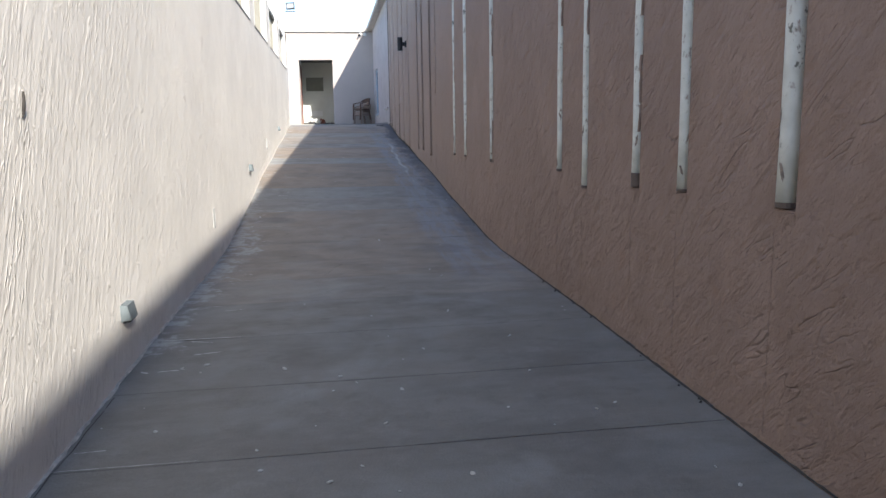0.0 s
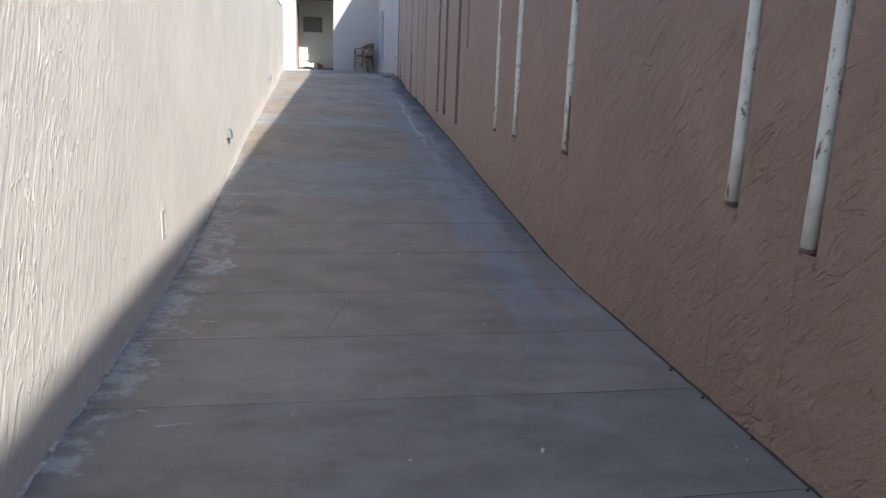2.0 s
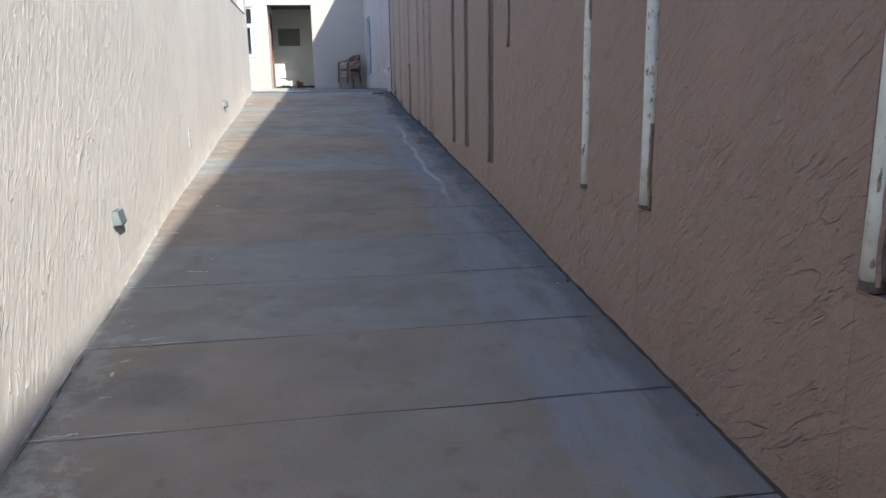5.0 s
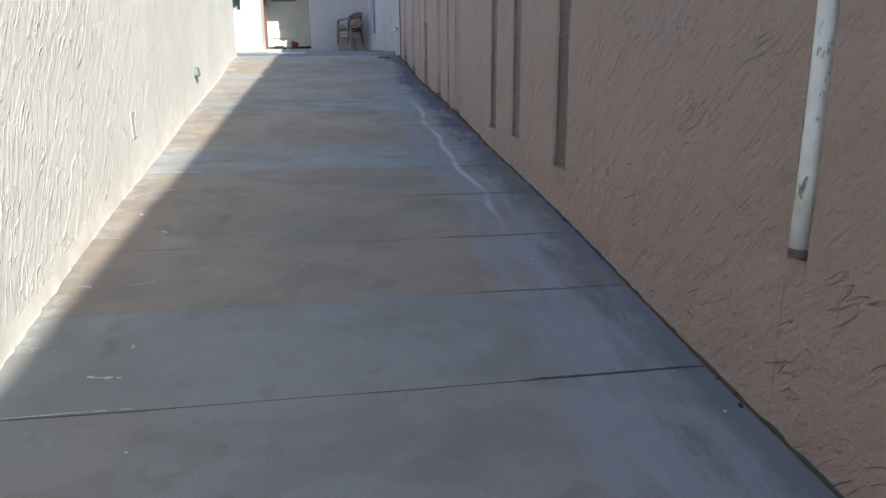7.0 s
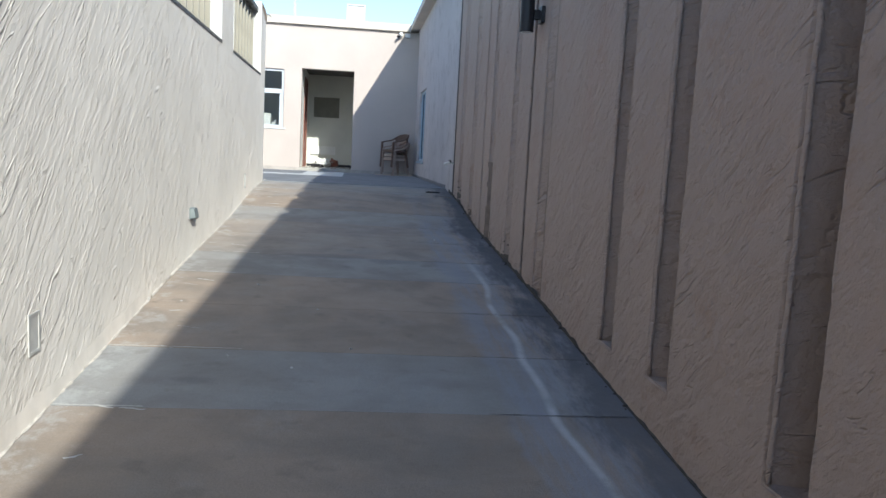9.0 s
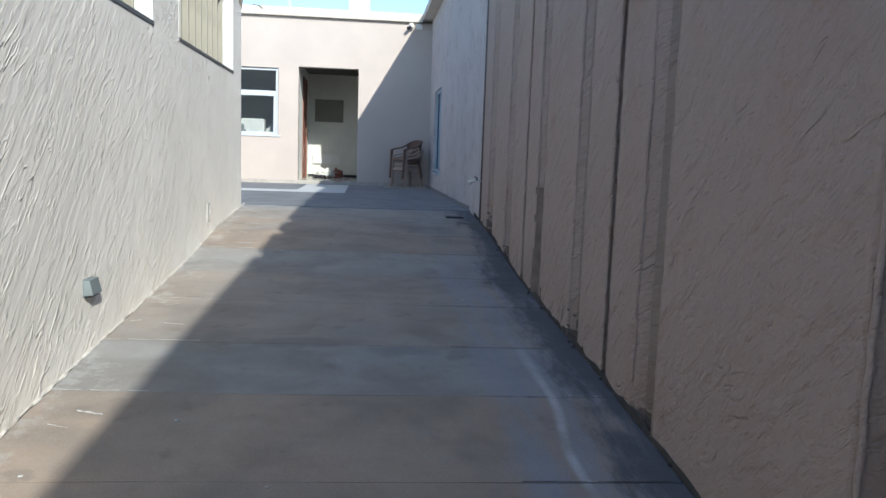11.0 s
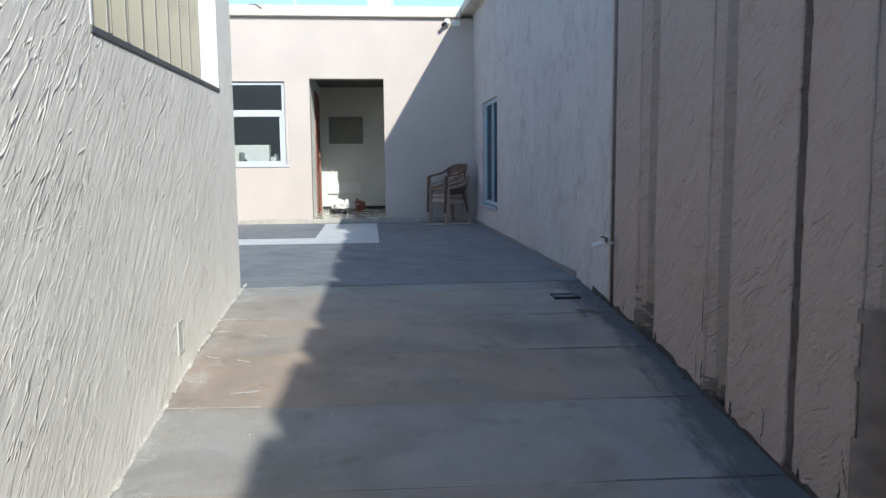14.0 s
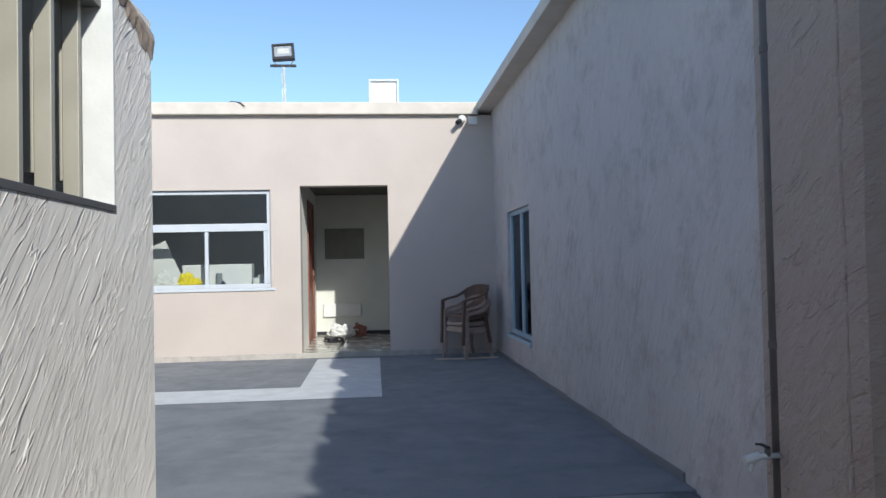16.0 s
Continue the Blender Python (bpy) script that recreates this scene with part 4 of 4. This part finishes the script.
def heap(name, at, size, material, label, category, seed):
    """A crumpled soft thing on the floor."""
    bm = B()
    res = bmesh.ops.create_icosphere(bm, subdivisions=4, radius=1)
    for v in res["verts"]:
        p = v.co.copy()
        k = 1 + 0.55 * noise.noise(p * 1.7 + Vector((seed * 3.1, 0, 0))) + 0.3 * abs(noise.noise(p * 4.2 + Vector((0, seed, 0)))) - 0.25 * abs(noise.noise(p * 9 + Vector((0, 0, seed))))
        v.co = Vector((p.x * size[0] * k * 0.62, p.y * size[1] * k * 0.62, max(0.0, (p.z * 0.5 + 0.42) * size[2] * k)))
    ob = solid(name, bm, material, False)
    ob.location = at
    return tagged(ob, label, category)


ZI = ZL + 0.07
heap("cloth", (-0.24, 29.75, ZI), (0.34, 0.2, 0.22), M_WHITE, "crumpled white cloth on the hall floor", "cloth", 3)
heap("bag", (0.02, 29.85, ZI), (0.2, 0.16, 0.19), M_DOOR, "small brown bag on the hall floor", "bag", 5)


def shoe(at, rz, material, label):
    e = base("shoe", at, label, "shoe", "shoes by the door", rz=rz)
    bm = B()
    box(bm, (-0.045, -0.13, 0), (0.045, 0.13, 0.022), 0.008)
    part("sole", bm, M_BLACK, e)
    bm = B()
    bmesh.ops.create_uvsphere(bm, u_segments=14, v_segments=8, radius=1, matrix=Matrix.Translation((0, -0.06, 0.035)) @ Matrix.Diagonal((0.043, 0.07, 0.04, 1)))
    box(bm, (-0.04, -0.02, 0.02), (0.04, 0.12, 0.075), 0.012)
    part("upper", bm, material, e, smooth=True)


shoe((-0.36, 29.2, ZI), 100, M_BLACK, "black leather shoe on the hall floor")
shoe((-0.30, 29.0, ZI), 120, M_BLACK, "black leather shoe on the hall floor")

# ---- things on the counter behind the window ----
bm = B()
box(bm, (-4.7, YF + TH, WZ0 - 0.06), (-0.96, YF + TH + 0.70, WZ0 - 0.01), 0.004)
tagged(solid("counter", bm, M_ROOM), "pale counter behind the front window", "counter")
CZ = WZ0 - 0.01
heap("yellow_cloth", (-2.17, YF + 0.34, CZ), (0.24, 0.14, 0.18), plain("yellow_cloth", (0.75, 0.62, 0.02), 0.8), "bright yellow cloth on the counter", "cloth", 11)
heap("plastic_bag", (-2.47, YF + 0.36, CZ), (0.30, 0.14, 0.22), M_WHITE, "crumpled white plastic bag on the counter", "bag", 12)
heap("dark_bag", (-1.78, YF + 0.50, CZ), (0.10, 0.10, 0.13), M_BLACK, "small dark bag on the counter", "bag", 13)
M_BLUE = plain("blue_plastic", (0.03, 0.12, 0.42), 0.5)
bm = B()
box(bm, (-1.80, YF + 0.30, CZ), (-1.50, YF + 0.48, CZ + 0.045), 0.008)
tagged(solid("tray", bm, M_BLUE), "blue plastic tray on the counter", "tray")
for k, (x, h) in enumerate(((-1.30, 0.14), (-1.23, 0.18), (-1.15, 0.16))):
    bm = B()
    cyl(bm, (x, YF + 0.42, CZ), (x, YF + 0.42, CZ + h), 0.045, 20, 0.055)
    tagged(solid("bowl_stack", bm, M_WHITE, False), "stack of white plastic bowls on the counter", "bowl", "bowls on the counter")
bm = B()
cyl(bm, (-1.80, YF + 0.45, CZ + 0.045), (-1.80, YF + 0.45, CZ + 0.21), 0.04, 20)
tagged(solid("jar", bm, M_GREY), "grey jar on the counter", "jar")


bm = B()
box(bm, (-2.30, YF + 0.52, CZ + 0.0), (-1.38, YF + 0.74, CZ + 0.33), 0.01)
tagged(solid("carton", bm, M_WHITE), "white carton standing on the counter behind the window", "carton")
bm = B()
box(bm, (-0.25, -0.01, 0), (0.25, 0.01, 0.62), 0.003, Matrix.Translation((-2.52, YF + 0.62, CZ)) @ pose(0, 0, 0, 0, -24, 0))
tagged(solid("board", bm, M_WHITE), "white board leaning behind the window", "board")
bm = B()
cyl(bm, (XL - 0.09, YE, 3.05), (XL - 0.09, YE + 0.03, 3.05), 0.03, 16, 0.024)
tagged(solid("knob", bm, M_BEIGE), "round knob on the end of the wall", "knob")

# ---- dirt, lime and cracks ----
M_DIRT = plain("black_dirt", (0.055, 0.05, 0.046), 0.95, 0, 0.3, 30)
M_MORTAR = plain("mortar", (0.55, 0.52, 0.47), 0.95, 0, 0.2, 30)
M_LIME = plain("lime", (0.56, 0.56, 0.54), 0.9, 0, 0.15, 25)
M_STAIN = plain("old_damp", (0.20, 0.163, 0.142), 0.9, 0, 0.25, 9)
M_DAMP = plain("damp_stain", (0.15, 0.128, 0.112), 0.9, 0, 0.25, 15)


def ribbon(bm, line, w, rnd, fade=0.6, lift=0.0025, sub=0.04):
    """A ragged flat strip on the ramp along a line of (x, y)."""
    pts = []
    for (x0, y0), (x1, y1) in zip(line, line[1:]):
        n = max(2, int(math.hypot(x1 - x0, y1 - y0) / sub))
        pts += [(x0 + (x1 - x0) * k / n, y0 + (y1 - y0) * k / n) for k in range(n)]
    prev = None
    for i, (x, y) in enumerate(pts):
        q = pts[min(i + 1, len(pts) - 1)]
        p = pts[max(i - 1, 0)]
        d = Vector((q[0] - p[0], q[1] - p[1])).normalized()
        a, b = (w * rnd.uniform(1 - fade, 1) for _ in range(2))
        jx, jy = rnd.uniform(-0.3, 0.3) * w, rnd.uniform(-0.3, 0.3) * w
        ends = [(x + jx - d.y * a, y + jy + d.x * a), (x + jx + d.y * b, y + jy - d.x * b)]
        now = [bm.verts.new((u, v, ramp_z(v, u) + lift)) for u, v in ends]
        if prev and rnd.random() > 0.06:
            bm.faces.new((prev[0], prev[1], now[1], now[0]))
        prev = now


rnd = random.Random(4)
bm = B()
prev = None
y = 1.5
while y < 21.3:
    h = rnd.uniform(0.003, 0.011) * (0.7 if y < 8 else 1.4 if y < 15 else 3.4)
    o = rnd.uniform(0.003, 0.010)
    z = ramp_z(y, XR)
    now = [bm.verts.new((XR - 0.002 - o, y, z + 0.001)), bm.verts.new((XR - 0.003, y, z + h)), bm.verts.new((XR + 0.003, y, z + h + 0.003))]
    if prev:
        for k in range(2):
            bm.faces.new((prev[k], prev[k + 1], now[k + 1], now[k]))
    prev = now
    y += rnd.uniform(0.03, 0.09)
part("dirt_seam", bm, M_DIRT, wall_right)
bm = B()
prev = None
y = 1.5
while y < 21.8:
    h, o, z = rnd.uniform(0.002, 0.012), rnd.uniform(0.004, 0.02), ramp_z(y, XL)
    now = [bm.verts.new((XL + o, y, z + 0.003)), bm.verts.new((XL + 0.004, y, z + h)), bm.verts.new((XL - 0.004, y, z + h + 0.004))]
    if prev and rnd.random() > 0.1:
        for k in range(2):
            bm.faces.new((prev[k], prev[k + 1], now[k + 1], now[k]))
    prev = now
    y += rnd.uniform(0.03, 0.08)
part("mortar_seam", bm, M_MORTAR, wall_left)

bm = B()
prev = None
y = 8.2
while y < 15.6:
    z = ramp_z(y, XL)
    h = 0.10 + 0.045 * noise.noise(Vector((y * 1.3, 0, 0))) + rnd.uniform(-0.012, 0.012)
    now = [bm.verts.new((XL + 0.006, y, z - 0.01)), bm.verts.new((XL + 0.002, y, z + h - 0.03)), bm.verts.new((XL - 0.001, y, z + h))]
    if prev:
        for q in range(2):
            bm.faces.new((prev[q], prev[q + 1], now[q + 1], now[q]))
    prev = now
    y += rnd.uniform(0.04, 0.09)
part("plaster_fillet", bm, M_CREAM, wall_left, smooth=True)

bm = B()
for y in JOINTS[13:]:
    if rnd.random() > 0.45:
        n = rnd.uniform(0.3, 0.75)
        ribbon(bm, [(XL + 0.01, y + 0.012), (XL + n, y + rnd.uniform(0.0, 0.02))], rnd.uniform(0.003, 0.007), rnd, 0.95)
    for k in range(2):
        x, yy = XL + rnd.uniform(0.03, 0.35), y + rnd.uniform(-0.35, 0.35)
        ribbon(bm, [(x, yy), (x + rnd.uniform(0.04, 0.16), yy + rnd.uniform(-0.05, 0.05))], rnd.uniform(0.004, 0.012), rnd, 0.95, 0.0025, 0.015)
tagged(solid("lime_streaks", bm, M_LIME), "whitish lime streaks on the ramp by the wall", "stain", kind="stuff")

bm = B()
for line in ([(0.22, 7.1), (0.27, 7.25), (0.30, 7.42), (0.36, 7.55), (0.38, 7.7)], [(1.3, 20.68), (1.62, 20.72)], [(0.2, 20.66), (0.7, 20.64)]):
    ribbon(bm, line, 0.0022, rnd, 0.7)
for y0, y1 in ((3.0, 4.6), (9.3, 10.2), (10.5, 10.9)):
    ribbon(bm, [(XL + 0.024 + rnd.uniform(-0.006, 0.01), y0 + (y1 - y0) * k / 8) for k in range(9)], 0.0035, rnd, 0.85, 0.004)
for y in JOINTS[19:-1]:
    ribbon(bm, [(rnd.uniform(1.1, 1.3), y), (XR - 0.01, y)], 0.0032, rnd, 0.8, 0.003)
tagged(solid("floor_cracks", bm, M_DIRT), "dark hairline cracks and open joints in the ramp", "crack", kind="stuff")

bm = B()
for k in range(70):
    x, y = rnd.uniform(XL + 0.05, XR - 0.05), rnd.choice((rnd.uniform(3.2, 6), rnd.uniform(3.2, 21)))
    r = rnd.uniform(0.004, 0.011)
    m = Matrix.Translation((x, y, ramp_z(y, x) + r * 0.3)) @ pose(0, 0, 0, rnd.uniform(0, 40), rnd.uniform(0, 40), rnd.uniform(0, 360)) @ Matrix.Diagonal((r * rnd.uniform(0.8, 1.8), r, r * 0.5, 1))
    bmesh.ops.create_icosphere(bm, subdivisions=1, radius=1, matrix=m)
tagged(solid("grit", bm, M_LIME), "small pale crumbs of plaster scattered on the ramp", "grit", kind="stuff")

bm = B()
ribbon(bm, [(1.62, 20.78), (1.70, 20.72), (1.78, 20.66), (1.82, 20.55)], 0.045, rnd, 0.5, 0.003, 0.03)
tagged(solid("damp_patch", bm, M_DAMP), "dark damp broken patch in the concrete by the wall", "stain", kind="stuff")


# ---- wear on the walls ----
def lip(parent, pts, r, material, face, name="plaster_lip"):
    """A rough plaster lip along a wall face."""
    bm = B()
    line = []
    for (y0, z0), (y1, z1) in zip(pts, pts[1:]):
        n = max(2, int(math.hypot(y1 - y0, z1 - z0) / 0.03))
        line += [(face - r * 0.8 + rnd.uniform(-0.5, 0.3) * r, y0 + (y1 - y0) * k / n, z0 + (z1 - z0) * k / n + rnd.uniform(-0.9, 0.9) * r) for k in range(n)]
    tube(bm, line, r, 7)
    part(name, bm, material, parent, smooth=True)


lip(wall_left, [(17.3, 2.93), (17.8, 2.90), (18.3, 2.96), (18.6, 2.92)], 0.004, M_LEFT, XL)
lip(wall_left, [(18.9, 3.17), (19.3, 3.13), (19.8, 3.20)], 0.004, M_LEFT, XL)
lip(wall_left, [(14.4, 2.30), (14.9, 2.33), (15.3, 2.28)], 0.004, M_LEFT, XL)
lip(wall_left, [(20.5, 3.20), (20.9, 3.19), (21.2, 3.22)], 0.004, M_LEFT, XL)
lip(wall_left, [(3.55, 2.28), (3.75, 2.30), (4.0, 2.27)], 0.004, M_LEFT, XL)
bm = B()
tube(bm, [(XL + 0.0, 3.945, 2.145), (XL + 0.006, 3.95, 2.175), (XL + 0.004, 3.965, 2.215), (XL, 3.97, 2.235)], 0.006, 7)
tagged(solid("wall_anchor", bm, M_DIRT), "rusty broken anchor in the stucco wall", "anchor")

# broken top of the wall's end
M_BROKEN = plain("broken_mortar", (0.42, 0.33, 0.26), 0.95, 0, 0.25, 14, 0.02)
bm = B()
g = {}
for i in range(15):
    y = YE - 0.47 + 0.484 * i / 14
    low = 4.495 - 0.15 * (i / 14) + rnd.uniform(-0.02, 0.02)
    for j, (x, z) in enumerate(((XL + 0.003, low), (XL + 0.012 + rnd.uniform(0, 0.008), (low + TOPL) / 2), (XL + 0.010, TOPL - 0.004 * i), (XL - 0.15, TOPL + 0.012 + rnd.uniform(0, 0.008)), (XL - 0.29, TOPL + 0.006))):
        g[i, j] = bm.verts.new((x, y, z))
for i in range(14):
    for j in range(4):
        bm.faces.new((g[i, j], g[i + 1, j], g[i + 1, j + 1], g[i, j + 1]))
bm.faces.new([g[14, j] for j in range(5)])
part("broken_cap", bm, M_BROKEN, wall_left, "broken brown mortar at the wall end")

for a, b, z, d, r in CHASES:
    if r == 0:
        lo = ramp_z(a, XR) + 0.01 if z is None else z
        for y in (a, b):
            bm = B()
            n = int((5.05 - lo) / 0.07)
            tube(bm, [(XR + 0.007 + rnd.uniform(-0.002, 0.003), y + rnd.uniform(-0.0035, 0.0035), lo + (5.05 - lo) * k / n) for k in range(n + 1)], 0.010, 7)
            part("worn_arris", bm, M_RIGHT, wall_right, smooth=True)
bm = B()
for y, z0, z1 in ((20.14, 0.02, 0.30), (20.12, 0.55, 0.80), (19.52, 0.0, 0.22), (18.86, 0.02, 0.18), (18.28, 0.05, 0.26), (17.42, 0.0, 0.2), (20.6, 0.0, 0.14)):
    zb = ramp_z(y, XR)
    prev = None
    yy = y
    for k in range(15):
        yy += rnd.uniform(-0.012, 0.012)
        w = rnd.uniform(0.001, 0.007) * (1 - abs(k / 7 - 1) * 0.7)
        zz = zb + z0 + (z1 - z0) * k / 14
        now = [bm.verts.new((XR - 0.0015, yy - w, zz)), bm.verts.new((XR - 0.0015, yy + w, zz))]
        if prev:
            bm.faces.new((prev[0], prev[1], now[1], now[0]))
        prev = now
part("plaster_cracks", bm, M_DIRT, wall_right)

# flat dark strips for the trowel's short gouges, and crumbs at the wall's foot
M_GOUGE = plain("gouge_brown", (0.15, 0.105, 0.085), 0.95, 0, 0.2, 30)
rnd = random.Random(21)
bm = B()
for k in range(90):
    y = rnd.uniform(1.6, 15.5)
    if any(c[0] - 0.09 < y < c[1] + 0.2 for c in CHASES):
        continue
    z = ramp_z(y, XR) + rnd.uniform(0.12, 2.6)
    n, ang = rnd.uniform(0.03, 0.13), radians(rnd.uniform(34, 56))
    prev = None
    for q in range(7):
        u = q / 6
        w = rnd.uniform(0.0008, 0.0032) * (1 - abs(2 * u - 1) * 0.8)
        yy, zz = y - n * u * math.cos(ang) + rnd.uniform(-0.003, 0.003), z + n * u * math.sin(ang)
        now = [bm.verts.new((XR - 0.0015, yy, zz - w)), bm.verts.new((XR - 0.0015, yy, zz + w))]
        if prev:
            bm.faces.new((prev[0], prev[1], now[1], now[0]))
        prev = now
part("plaster_gouges", bm, M_GOUGE, wall_right)
bm = B()
for k in range(38):
    y = rnd.uniform(2.6, 20.5)
    x = XR - rnd.uniform(0.006, 0.03)
    r = rnd.uniform(0.004, 0.012)
    m = Matrix.Translation((x, y, ramp_z(y, x) + r * 0.4)) @ pose(0, 0, 0, rnd.uniform(0, 60), rnd.uniform(0, 60), rnd.uniform(0, 360)) @ Matrix.Diagonal((r * rnd.uniform(0.8, 1.6), r, r * 0.7, 1))
    bmesh.ops.create_icosphere(bm, subdivisions=1, radius=1, matrix=m)
tagged(solid("dirt_crumbs", bm, M_DIRT), "dark crumbs of dirt along the foot of the wall", "dirt", kind="stuff")

# dark rain and damp marks at the foot of the hollows
for a, b, z, d, r in CHASES:
    if z is not None or b - a < 0.15 or a < 16.5:
        continue
    zb, rows, cols = ramp_z(a, XR), 16, 10
    reach = 0.80 if 18 < a < 18.5 else rnd.uniform(0.12, 0.3)
    bm = B()
    g = {}
    for q in range(rows + 1):
        for c in range(cols + 1):
            u = 0.02 + 0.95 * c / cols
            g[q, c] = bm.verts.new((hollow_x(a, b, d, u) - 0.009, a + 0.006 + (b - a - 0.006) * u, zb + reach * q / rows))
    for q in range(rows):
        for c in range(cols):
            edge = noise.noise(Vector((c * 0.45, q * 0.5, a)))
            if (reach > 0.5 and c < 9) or edge > (q / rows) * 1.1 - 0.45:
                bm.faces.new((g[q, c], g[q, c + 1], g[q + 1, c + 1], g[q + 1, c]))
    bmesh.ops.delete(bm, geom=[v for v in bm.verts if not v.link_faces], context="VERTS")
    part("damp_mark", bm, M_STAIN if reach > 0.5 else M_DAMP, wall_right)
# black mould where the face meets the far edge of the hollows and the ground
for y, z0, z1, w in ((19.44, 0.30, 0.52, 0.010), (19.44, 0.02, 0.16, 0.014), (20.39, 0.0, 0.10, 0.03), (20.05, 0.0, 0.07, 0.03), (19.13, 0.0, 0.09, 0.025), (18.57, 0.0, 0.06, 0.02), (18.0, 0.0, 0.12, 0.03), (18.32, 0.05, 0.14, 0.012), (16.95, 0.0, 0.05, 0.03)):
    zb, prev = ramp_z(y, XR), None
    bm = B()
    for k in range(12):
        c = y + rnd.uniform(-0.004, 0.004)
        half = w * rnd.uniform(0.35, 1.0) * (1 - 0.6 * k / 11)
        now = [bm.verts.new((XR - 0.0018, c - half, zb + z0 + (z1 - z0) * k / 11)), bm.verts.new((XR - 0.0018, c + half, zb + z0 + (z1 - z0) * k / 11))]
        if prev:
            bm.faces.new((prev[0], prev[1], now[1], now[0]))
        prev = now
    part("mould_mark", bm, M_DIRT, wall_right)

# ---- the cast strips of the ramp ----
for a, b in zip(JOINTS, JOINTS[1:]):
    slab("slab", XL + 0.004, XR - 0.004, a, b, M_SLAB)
